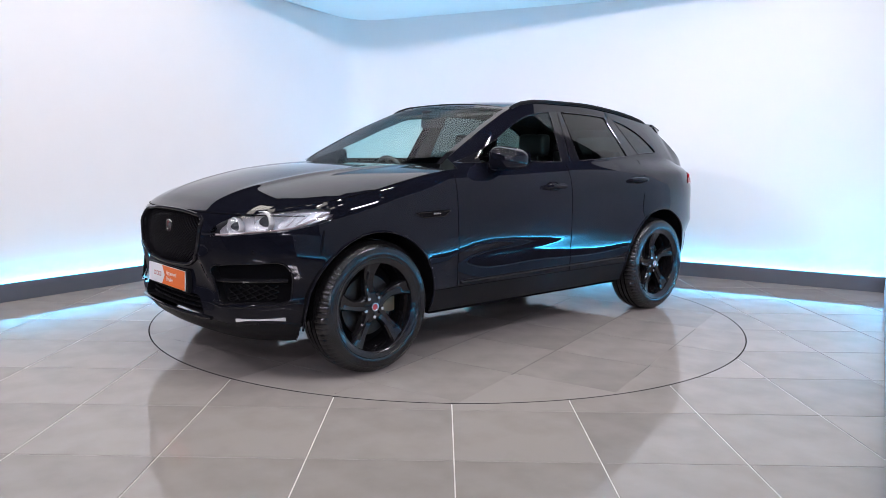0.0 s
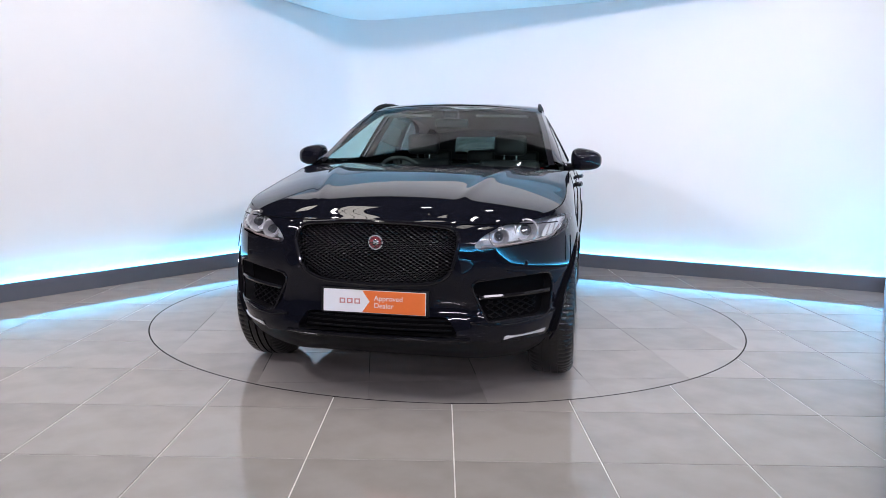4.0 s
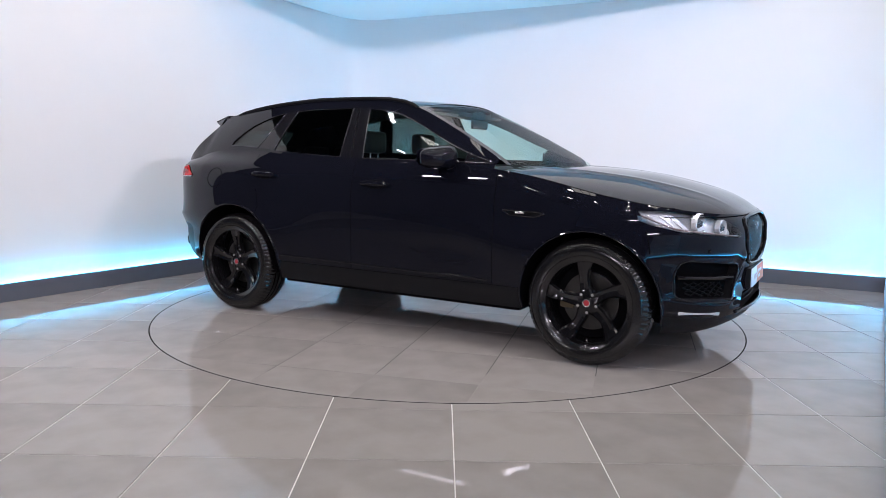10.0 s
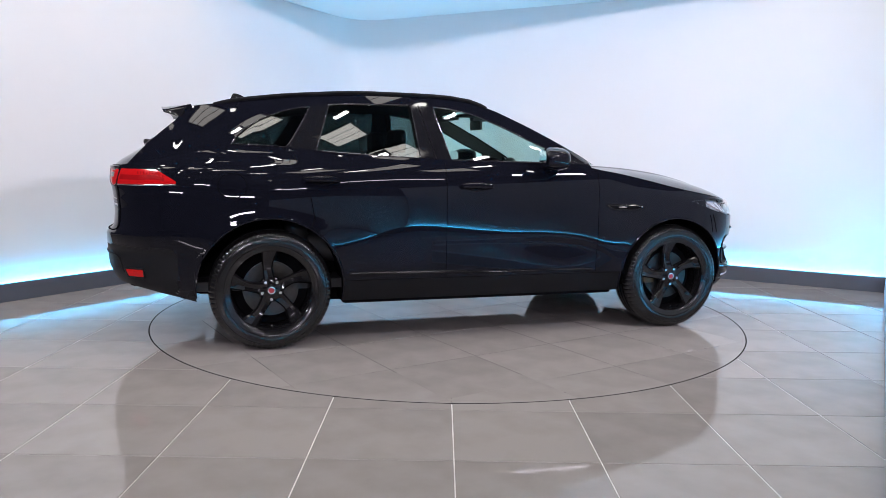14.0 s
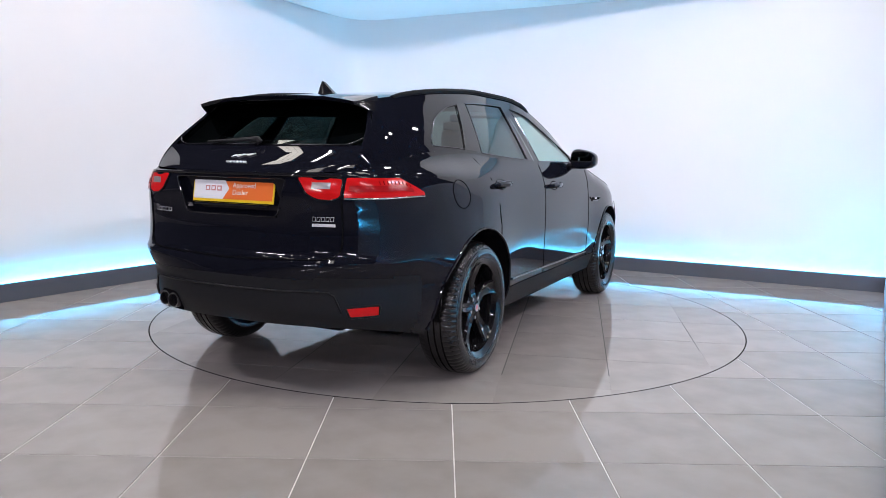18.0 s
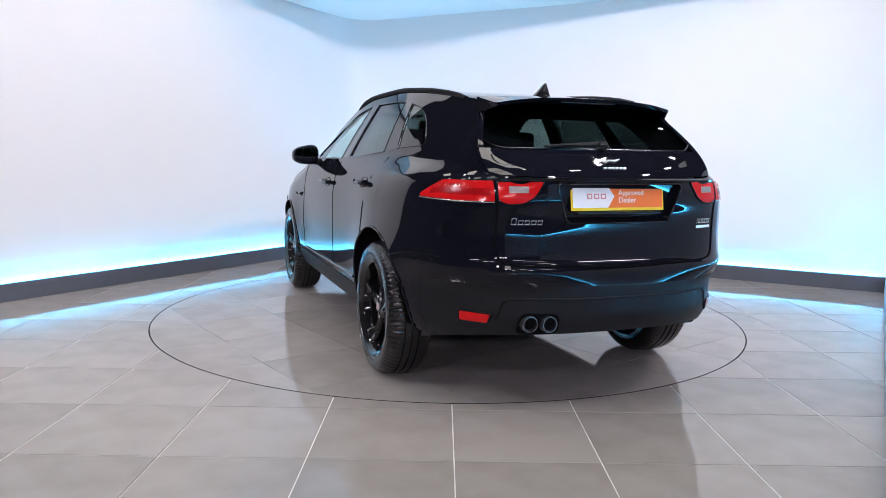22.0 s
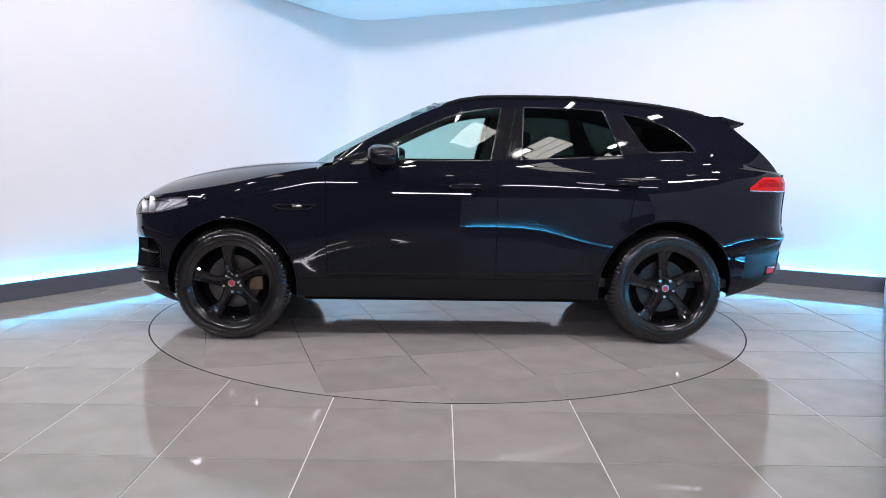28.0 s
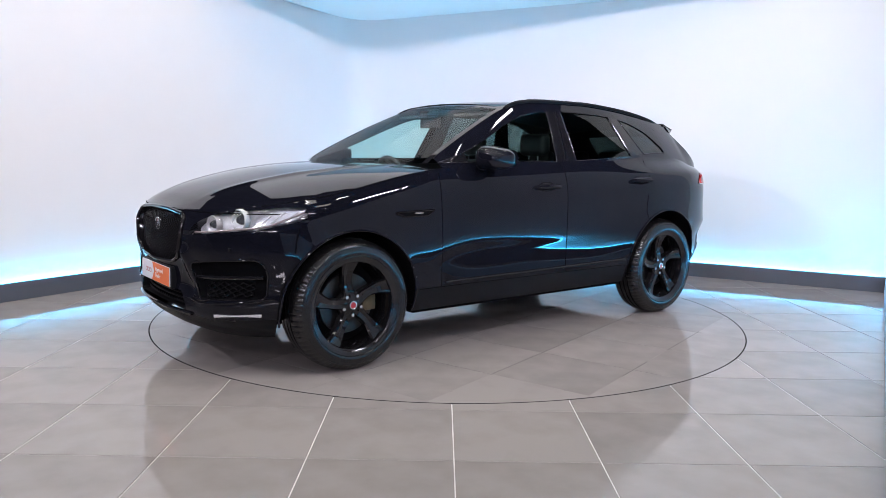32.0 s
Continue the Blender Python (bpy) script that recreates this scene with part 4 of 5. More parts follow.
# grille
grille = cp("grille", patch(GRILLE, nose_at, -0.075), M_DARKGAP, "deep black radiator grille with a diamond mesh")
cp("grille_wall", collar(GRILLE, nose_at, 0.002, 0.08), M_GLOSSBLACK, "", grille)
cp("grille_frame", ring(GRILLE, nose_at, 0.002, 0.011), M_GLOSSBLACK, "gloss black grille surround", grille)
cp("grille_mesh", lattice(GRILLE, nose_at, -0.038, 0.0200, 0.62, 0.0032), M_MESH, "gloss black diamond mesh", grille, angle=0)
bm = bmesh.new()
for row in range(34):
    z = 0.604 + 0.0088 * row
    for k in range(-26, 27):
        y = (k + 0.5 * (row % 2)) * 0.0325
        if inside(GRILLE, abs(y) + 0.012, z):
            c = nose_at(y, z, -0.030)
            ring_pts = [bm.verts.new(c + Vector((0, dy, dz))) for dy, dz in ((0.0095, 0), (0, 0.0036), (-0.0095, 0), (0, -0.0036))]
            tip = bm.verts.new(c + Vector((0.006, 0, 0.001)))
            for i in range(4):
                bm.faces.new((ring_pts[i], ring_pts[(i + 1) % 4], tip))
bmesh.ops.recalc_face_normals(bm, faces=bm.faces)
cp("grille_studs", bm, M_GLOSSBLACK, "gloss black studs of the mesh", grille, angle=0)
tilt = Matrix.Translation((2.222, 0, 0.807)) @ Matrix.Rotation(radians(2), 4, "Y")
bm = lathe([(0.0, 0.008), (0.029, 0.007), (0.030, 0.0)], 32, "x")
bmesh.ops.transform(bm, verts=bm.verts, matrix=tilt)
emblem = cp("emblem", bm, M_REDBADGE, "round red and chrome emblem", grille)
bm = lathe([(0.029, 0.006), (0.031, 0.012), (0.037, 0.012), (0.040, 0.0), (0.040, -0.03)], 32, "x")
bm = lathe([(0.0, 0.012), (0.010, 0.0115), (0.0165, 0.007)], 20, "x", bm)
bmesh.ops.transform(bm, verts=bm.verts, matrix=tilt)
cp("emblem_ring", bm, M_CHROME, "", grille)

# lower grille with slats
lower = cp("lower_grille", patch(LOWER, nose_at, -0.06), M_DARKGAP, "black lower air intake")
cp("lower_wall", collar(LOWER, nose_at, 0.001, 0.065), M_PLASTIC, "", lower)
for z in (0.375, 0.40, 0.425):
    cp("slat", tube([nose_at(y, z, -0.045) for y in spread(-0.385, 0.385, 15)], 0.005, 6), M_PLASTIC, "", lower)
cp("lower_lip", tube([nose_at(y, 0.338, 0.004) for y in spread(-0.47, 0.47, 21)], 0.010, 8), M_GLOSSBLACK, "gloss black lower lip", lower)

for sg in (1, -1):
    poly = flip(INTAKE, sg)
    intake = cp("side_intake", patch(poly, nose_at, -0.055), M_DARKGAP, "black side air intake")
    cp("intake_wall", collar(poly, nose_at, 0.001, 0.06), M_PLASTIC, "", intake)
    cp("intake_frame", ring(poly, nose_at, 0.001, 0.0065), M_GLOSSBLACK, "", intake)
    cp("intake_blade", tube([nose_at(sg * y, mix(0.548, 0.565, (y - 0.50) / 0.33), -0.008) for y in spread(0.505, 0.833, 14)], 0.013, 8, flat=1.2), M_GLOSSBLACK, "gloss black blade across the intake", intake)
    cp("intake_mesh", lattice([p for p in flip(rounded([(0.80, 0.535), (0.535, 0.52), (0.57, 0.44), (0.79, 0.455)], 0.02), sg)], nose_at, -0.035, 0.03, 0.6, 0.005), M_PLASTIC, "", intake, angle=0)
    # clear lamp strip low in the bumper
    strip = [(sg * y, z) for y, z in ((0.625, 0.338), (0.632, 0.355), (0.818, 0.366), (0.812, 0.349))]
    fog = cp("fog_lamp", patch(strip, nose_at, 0.006, 3), M_AMBER, "slim clear fog lamp strip in the bumper")
    cp("fog_lamp_rim", ring(strip, nose_at, 0.004, 0.003), M_CHROME, "", fog)
    cp("bumper_lip", tube([nose_at(sg * y, z, 0.003) for y, z in ((0.47, 0.425), (0.56, 0.412), (0.68, 0.418), (0.80, 0.432), (0.86, 0.45))], 0.006, 8), M_GLOSSBLACK)
    # parking sensor
    cp("parking_sensor", lathe([(0.0, 0.0), (0.010, 0.0), (0.012, -0.004)], 16, "x"), M_GLOSSBLACK).location = nose_at(sg * 0.72, 0.715, 0.003) + OFF

    # headlamp
    poly = flip(LAMP, sg)
    lamp = cp("headlamp", patch(poly, nose_at, -0.075, dish=0.0), M_LAMPGREY, "clear headlamp with twin round projectors")
    cp("lamp_wall", collar(poly, nose_at, 0.0, 0.078), M_GLOSSBLACK, "", lamp)
    for y, z, r in ((0.735, 0.870, 0.055), (0.606, 0.842, 0.046)):
        c = nose_at(sg * y, z, -0.030)
        yaw = Matrix.Translation(c) @ Matrix.Rotation(sg * radians(14), 4, "Z")
        bm = lathe([(r * 0.55, -0.035), (r * 0.8, -0.012), (r, 0.006), (r * 1.08, 0.004), (r * 1.1, -0.03)], 28, "x")
        bmesh.ops.transform(bm, verts=bm.verts, matrix=yaw)
        cp("reflector_bowl", bm, M_REFLECTOR, "bright reflector bowl", lamp)
        bm = lathe([(0.0, 0.012), (r * 0.28, 0.008), (r * 0.46, -0.006), (r * 0.56, -0.030)], 24, "x")
        bmesh.ops.transform(bm, verts=bm.verts, matrix=yaw)
        cp("projector_lens", bm, M_LENS, "round glass projector lens", lamp)
    # bright panel behind, light guide and outer indicator
    cp("lamp_bezel", patch(flip(rounded([(0.80, 0.925), (0.60, 0.88), (0.53, 0.835), (0.54, 0.80), (0.79, 0.83)], 0.02), sg), nose_at, -0.055, 3), M_LAMPGREY, "", lamp)
    cp("indicator", patch(flip(rounded([(0.915, 0.925), (0.835, 0.918), (0.80, 0.84), (0.83, 0.835), (0.895, 0.868)], 0.015), sg), nose_at, -0.022, 3), M_AMBER, "clear faceted indicator", lamp)
    for k in range(3):
        cp("indicator_rib", tube([nose_at(sg * (0.825 + 0.026 * k), 0.845 + 0.010 * k, -0.016), nose_at(sg * (0.845 + 0.024 * k), 0.915, -0.016)], 0.004, 6), M_REFLECTOR, "", lamp)
    cp("light_guide", tube([nose_at(sg * y, z, -0.010) for y, z in ((0.905, 0.925), (0.85, 0.842), (0.80, 0.828), (0.68, 0.812), (0.58, 0.800), (0.52, 0.797))], 0.006, 6), M_LAMPCLEAR, "white light guide", lamp)
    cover = cp("lamp_cover", patch(poly, nose_at, 0.002), G_LAMP, "clear lamp cover", lamp)
    cover.visible_shadow = False

# bonnet shut line over the grille
cp("bonnet_seam", tube([nose_at(y, 0.905, 0.0015) for y in spread(-0.86, 0.86, 41)], 0.003, 6), M_DARKGAP)


def number_plate(x_top, x_bot, z0, z1, fwd, rear):
    """A flat dealer plate: white with a lettered orange half; fwd is the way it faces."""
    w, t = 0.26, 0.006
    h = z1 - z0
    lean = math.atan2(x_top - x_bot, h) * fwd
    m = Matrix.Translation((x_bot + OFF.x, OFF.y, z0)) @ Matrix.Rotation(radians(90 if fwd > 0 else -90), 4, "Z") @ Matrix.Rotation(radians(90), 4, "X") @ Matrix.Rotation(lean, 4, "X")
    ob = part("number_plate", box(-w, w, 0, h, -t, 0, 0.002), M_PLATEYELLOW if rear else M_PLATEWHITE, car, "dealer plate, white and orange" + (" on yellow" if rear else ""))
    ob.matrix_basis = m
    lo = 0.014 if rear else 0.002

    def flat(name, pts, z, mt, lb=""):
        bm = bmesh.new()
        bm.faces.new([bm.verts.new((a, b, z)) for a, b in pts])
        r = bmesh.ops.extrude_face_region(bm, geom=bm.faces[:])
        for v in r["geom"]:
            if isinstance(v, bmesh.types.BMVert):
                v.co.z += 0.0008
        bmesh.ops.recalc_face_normals(bm, faces=bm.faces)
        return part(name, bm, mt, ob, lb, smooth=False)

    e = w - (0.008 if rear else 0.003)
    flat("orange_field", [(-0.06, lo), (e, lo), (e, h - 0.002), (-0.06, h - 0.002)], 0.0006, M_PLATEORANGE, "orange lettered field")
    flat("white_arrow", [(-e, lo), (-0.06, lo), (-0.022, (h + lo) / 2), (-0.06, h - 0.002), (-e, h - 0.002)], 0.0018, M_PLATEWHITE, "white arrow-shaped field")
    # the mark on the white field, as plain strokes
    mid = (h + lo) / 2
    for x0 in (-0.175, -0.137, -0.099):
        flat("mark_bar", [(x0, mid - 0.013), (x0 + 0.029, mid - 0.013), (x0 + 0.029, mid + 0.013), (x0, mid + 0.013)], 0.003, M_PINK)
        flat("mark_bar", [(x0 + 0.007, mid - 0.007), (x0 + 0.022, mid - 0.007), (x0 + 0.022, mid + 0.007), (x0 + 0.007, mid + 0.007)], 0.0042, M_PLATEWHITE)
    words("Approved", 0.036, ob, Matrix.Translation((0.0, mid + 0.006, 0.0022)), M_LETTER, "white lettering")
    words("Dealer", 0.036, ob, Matrix.Translation((0.0, mid - 0.030, 0.0022)), M_LETTER, "white lettering")
    return ob


number_plate(2.252, 2.256, 0.459, 0.571, 1, False)
number_plate(-2.379, -2.398, 0.984, 1.106, -1, True)
cp("plate_lip", box(-2.412, -2.385, -0.235, 0.235, 0.966, 0.980, 0.004), M_GLOSSBLACK, "gloss black lip under the rear plate")
cp("plate_backing", box(2.215, 2.2495, -0.275, 0.275, 0.450, 0.578, 0.008), M_PLASTIC)

# ---- rear ----
cp("plate_recess", patch(PLATE_HOLE, lambda y, z, o: Vector((-2.372 + (1.02 - z) * 0.17, y, z)), 0), M_PAINT, "glossy black plate recess", tailgate)
rows = [[tail_at(y, z, 0.001) for y, z in PLATE_HOLE + PLATE_HOLE[:1]], [Vector((-2.372 + (1.02 - z) * 0.17, y, z)) for y, z in PLATE_HOLE + PLATE_HOLE[:1]]]
cp("recess_wall", sheet(rows), M_PAINT, "", tailgate)
cp("recess_trim", ring(PLATE_HOLE, tail_at, 0.0, 0.005), M_GLOSSBLACK, "", tailgate)
cp("tailgate_strip", tube([tail_at(y, 1.128, 0.004) for y in spread(-0.60, 0.60, 41)], 0.008, 8), M_GLOSSBLACK, "gloss black strip over the plate", tailgate)


def around(x_or_y, z, out=0.0, side=False):
    """A place on the tail's skin by y, or on the flank by x."""
    if not side:
        return tail_at(x_or_y, z, out)
    y = side_y(x_or_y, z) * plan_k(x_or_y, z)
    g = (side_y(x_or_y + 0.01, z) * plan_k(x_or_y + 0.01, z) - side_y(x_or_y - 0.01, z) * plan_k(x_or_y - 0.01, z)) / 0.02
    return Vector((x_or_y, y, z)) + Vector((-g, 1, 0)).normalized() * out


def wrap_rows(sg, z_lo, z_hi, y0, x1, out, n=40, m=8):
    """A lamp sheet round the rear corner, from y0 on the tail to x1 on the flank."""
    cols = []
    pts = [("y", y) for y in spread(y0, 0.78, 12)] + [("x", x) for x in spread(around(0.78, 1.07).x + 0.012, x1, n - 12)]
    for kind, v in pts:
        s = (v - pts[12][1]) / (x1 - pts[12][1]) if kind == "x" else 0
        cols.append([])
        for t in spread(0, 1, m):
            lo, hi = z_lo(kind, v), z_hi(kind, v)
            p = around(v, mix(lo, hi, t), out, kind == "x")
            cols[-1].append((p.x, p.y * sg, p.z))
    return cols


for sg in (1, -1):
    outer_lo = lambda k, v: 1.028 if k == "y" else mix(1.028, 1.036, (v + 2.25) / 0.26)
    outer_hi = lambda k, v: 1.121 if k == "y" or v < -2.10 else mix(1.121, 1.052, (v + 2.10) / 0.115)
    bm = sheet(wrap_rows(sg, outer_lo, outer_hi, 0.625, -1.985, 0.006))
    bmesh.ops.recalc_face_normals(bm, faces=bm.faces)
    lamp = cp("tail_lamp", bm, M_TAILRED, "red wrap-around tail lamp")
    bm = sheet(wrap_rows(sg, lambda k, v: mix(outer_lo(k, v), outer_hi(k, v), 0.30), lambda k, v: mix(outer_lo(k, v), outer_hi(k, v), 0.62), 0.64, -2.05, 0.008))
    bmesh.ops.recalc_face_normals(bm, faces=bm.faces)
    cp("lamp_band", bm, M_TAILDARK, "dark red band of the lamp", lamp)
    for v in spread(-2.205, -2.06, 9):
        lo, hi = outer_lo("x", v), outer_hi("x", v)
        cp("lamp_cell", tube([(p.x, p.y * sg, p.z) for p in (around(v, mix(lo, hi, 0.66), 0.0085, True), around(v, mix(lo, hi, 0.84), 0.0085, True))], 0.0032, 6), M_TAILDARK, "", lamp)
    cp("lamp_edge", tube([(p.x, p.y * sg, p.z) for p in [around(v, outer_lo("y", v) - 0.004, 0.004) for v in spread(0.625, 0.78, 10)] + [around(v, outer_lo("x", v) - 0.004, 0.004, True) for v in spread(-2.24, -1.985, 16)]], 0.0035, 6), M_CHROME, "", lamp)
    inner = flip(rounded([(0.612, 1.118), (0.405, 1.122), (0.455, 1.045), (0.505, 1.018), (0.57, 1.013), (0.612, 1.030)], 0.018), sg)
    il = cp("inner_tail_lamp", patch(inner, tail_at, 0.005), M_TAILRED, "red inner tail lamp on the tailgate", tailgate)
    cp("reversing_lamp", patch([(sg * y, z) for y, z in ((0.482, 1.068), (0.566, 1.068), (0.566, 1.098), (0.482, 1.098))], tail_at, 0.008, 2), M_LAMPCLEAR, "pale reversing lamp", tailgate)
    cp("lamp_rim", ring(inner, tail_at, 0.003, 0.004), M_GLOSSBLACK, "", tailgate)
    refl = flip(rounded([(0.618, 0.498), (0.738, 0.504), (0.732, 0.450), (0.628, 0.446)], 0.008), sg)
    rf = cp("reflector", patch(refl, tail_at, 0.006, 3), M_TAILRED, "red reflector low in the bumper")
    cp("reflector_rim", ring(refl, tail_at, 0.004, 0.006), M_PLASTIC, "", rf)
    # tailgate shut line
    seam = [tail_at(sg * 0.615, z, 0.001) for z in spread(1.12, 0.80, 14)] + [tail_at(sg * y, z, 0.001) for y, z in ((0.606, 0.765), (0.58, 0.742), (0.53, 0.733))] + [tail_at(sg * y, mix(0.733, 0.718, (0.53 - y) / 0.53), 0.001) for y in spread(0.5, 0.0, 12)]
    cp("tailgate_seam", tube(seam, 0.0045, 6), M_DARKGAP)
    # model letters, as plain bars
    for k in range(5):
        y0 = (0.553 - 0.030 * k) if sg > 0 else (-0.478 - 0.021 * k)
        hgt = (0.028 if k == 0 else 0.018) if sg > 0 else 0.020
        wd, z0 = (0.020, 0.922) if sg > 0 else (0.014, 0.914)
        bar = [(y0, z0), (y0 - wd, z0), (y0 - wd - 0.004, z0 + hgt), (y0 - 0.004, z0 + hgt)]
        cp("badge_bar", tube([tail_at(y, z, 0.003) for y, z in bar], 0.0021, 6, closed=True), M_BADGE, "", tailgate)
    if sg < 0:
        cp("badge_bar", patch([(-0.475, 0.888), (-0.585, 0.888), (-0.585, 0.902), (-0.475, 0.902)], tail_at, 0.004, 1), M_BADGE, "chrome badge strip", tailgate)

# exhaust tips, on a flat dark patch that paints the shade of their recess
cp("pipe_recess", patch(rounded([(0.330, 0.508), (0.505, 0.508), (0.515, 0.40), (0.318, 0.40)], 0.04), tail_at, 0.003, 4), M_DARKGAP, "flat dark patch as the shade of the exhaust recess")
for y in (0.462, 0.375):
    bm = lathe([(0.029, 0.08), (0.031, 0.002), (0.0335, -0.010), (0.0375, -0.010), (0.040, 0.0), (0.040, 0.10)], 32, "x")
    pipe = cp("exhaust_pipe", bm, M_PIPE, "round chrome exhaust tip")
    pipe.location = Vector((tail_at(y, 0.457).x - 0.012, y, 0.457)) + OFF
    part("pipe_inside", lathe([(0.0, 0.05), (0.034, 0.05)], 24, "x"), M_DARKGAP, pipe)
# raised panel line on the valance
cp("valance_rib", tube([tail_at(y, z, 0.002) for y, z in [(0.60, 0.47), (0.575, 0.555), (0.55, 0.572)] + [(v, 0.575) for v in spread(0.5, -0.5, 20)] + [(-0.55, 0.572), (-0.575, 0.555), (-0.60, 0.47)]], 0.006, 6), M_PLASTIC)

# roof spoiler with side blades
rows = []
for t in spread(0, 1, 7):
    rows.append([(mix(-1.90, -2.075, t) - 0.03 * (1 - (k / 14) ** 2) * 1.0 + 0.0, mix(0.540, 0.505, t) * k / 14, mix(roof_z(-1.90) + 0.004, 1.526, t) - mix(0.014, 0.036, t) * abs(k / 14) ** 3 + 0.004 * (t > 0.99)) for k in range(-14, 15)])
bm = sheet(rows)
bmesh.ops.recalc_face_normals(bm, faces=bm.faces)
low = [[(x + 0.012, y, z - mix(0.034, 0.017, (i / 6))) for x, y, z in row] for i, row in enumerate(rows)]
bm = join(bm, sheet(low))
bm = join(bm, sheet([rows[-1], low[-1]]))
bm = join(bm, sheet([[r[0] for r in rows], [r[0] for r in low]]))
bm = join(bm, sheet([[r[-1] for r in rows], [r[-1] for r in low]]))
bmesh.ops.remove_doubles(bm, verts=bm.verts, dist=1e-4)
bmesh.ops.recalc_face_normals(bm, faces=bm.faces)
spoiler = cp("roof_spoiler", bm, M_PAINT, "glossy black roof spoiler")
cp("brake_light", box(-2.088, -2.075, -0.16, 0.16, 1.505, 1.514, 0.003), M_GLOSSBLACK, "slim dark unlit high brake light", spoiler)
for sg in (1, -1):
    rows = []
    for t in spread(0, 1, 8):
        a = Vector((mix(-1.93, -2.07, t), sg * mix(0.540, 0.502, t), mix(1.512, 1.486, t)))
        b = Vector((mix(-1.96, -2.06, t), sg * mix(0.566, 0.508, t), mix(1.445, 1.476, t)))
        rows.append([a, a.lerp(b, 0.5) + Vector((0, sg * 0.006, 0)), b])
    bm = sheet(rows, thick=0.012)
    cp("spoiler_blade", bm, M_GLOSSBLACK, "gloss black side blade", spoiler)

# rear wiper
wip = cp("rear_wiper", tube([rear_pt(a, b, 0.018) for a, b in ((0.50, 0.335), (0.25, 0.36), (0.0, 0.375))], [0.006, 0.009, 0.014], 8), M_PLASTIC, "black rear wiper", tailgate)
cp("wiper_cap", tube([rear_pt(0.02, 0.36, 0.02), rear_pt(-0.03, 0.36, 0.022), rear_pt(-0.05, 0.345, 0.01)], 0.018, 8), M_PLASTIC, "", tailgate)
cp("tailgate_mark", tube([rear_pt(a, b, 0.004) for a, b in ((-0.10, 0.22), (-0.05, 0.20), (0.0, 0.205), (0.05, 0.185), (0.075, 0.195), (0.11, 0.175))], [0.003, 0.006, 0.004, 0.007, 0.004, 0.0025], 6), M_BADGE, "small chrome mark", tailgate)
for k in range(6):
    cp("badge_bar", tube([rear_pt(-0.09 + 0.034 * k, 0.115, 0.003), rear_pt(-0.068 + 0.034 * k, 0.115, 0.003)], 0.0055, 6), M_BADGE, "", tailgate)

# aerial fin
rows = []
for t in spread(0, 1, 12):
    x = mix(-1.475, -1.665, t)
    h = 0.078 * math.sin(math.pi * min(t * 0.62, 1)) ** 1.6 if t < 0.86 else 0.078 * math.sin(math.pi * 0.533) ** 1.6 * (1 - t) / 0.14
    w = 0.044 * math.sin(math.pi * mix(0.08, 0.92, t))
    z0 = roof_z(x) - 0.004
    rows.append([(x - 0.0, w * c * (1 - 0.75 * max(s, 0)), z0 + h * max(s, 0)) for c, s in [(math.cos(a), math.sin(a)) for a in spread(0, math.pi, 11)]])
bm = sheet(rows)
bmesh.ops.recalc_face_normals(bm, faces=bm.faces)
cp("aerial_fin", bm, M_GLOSSBLACK, "black shark-fin aerial")

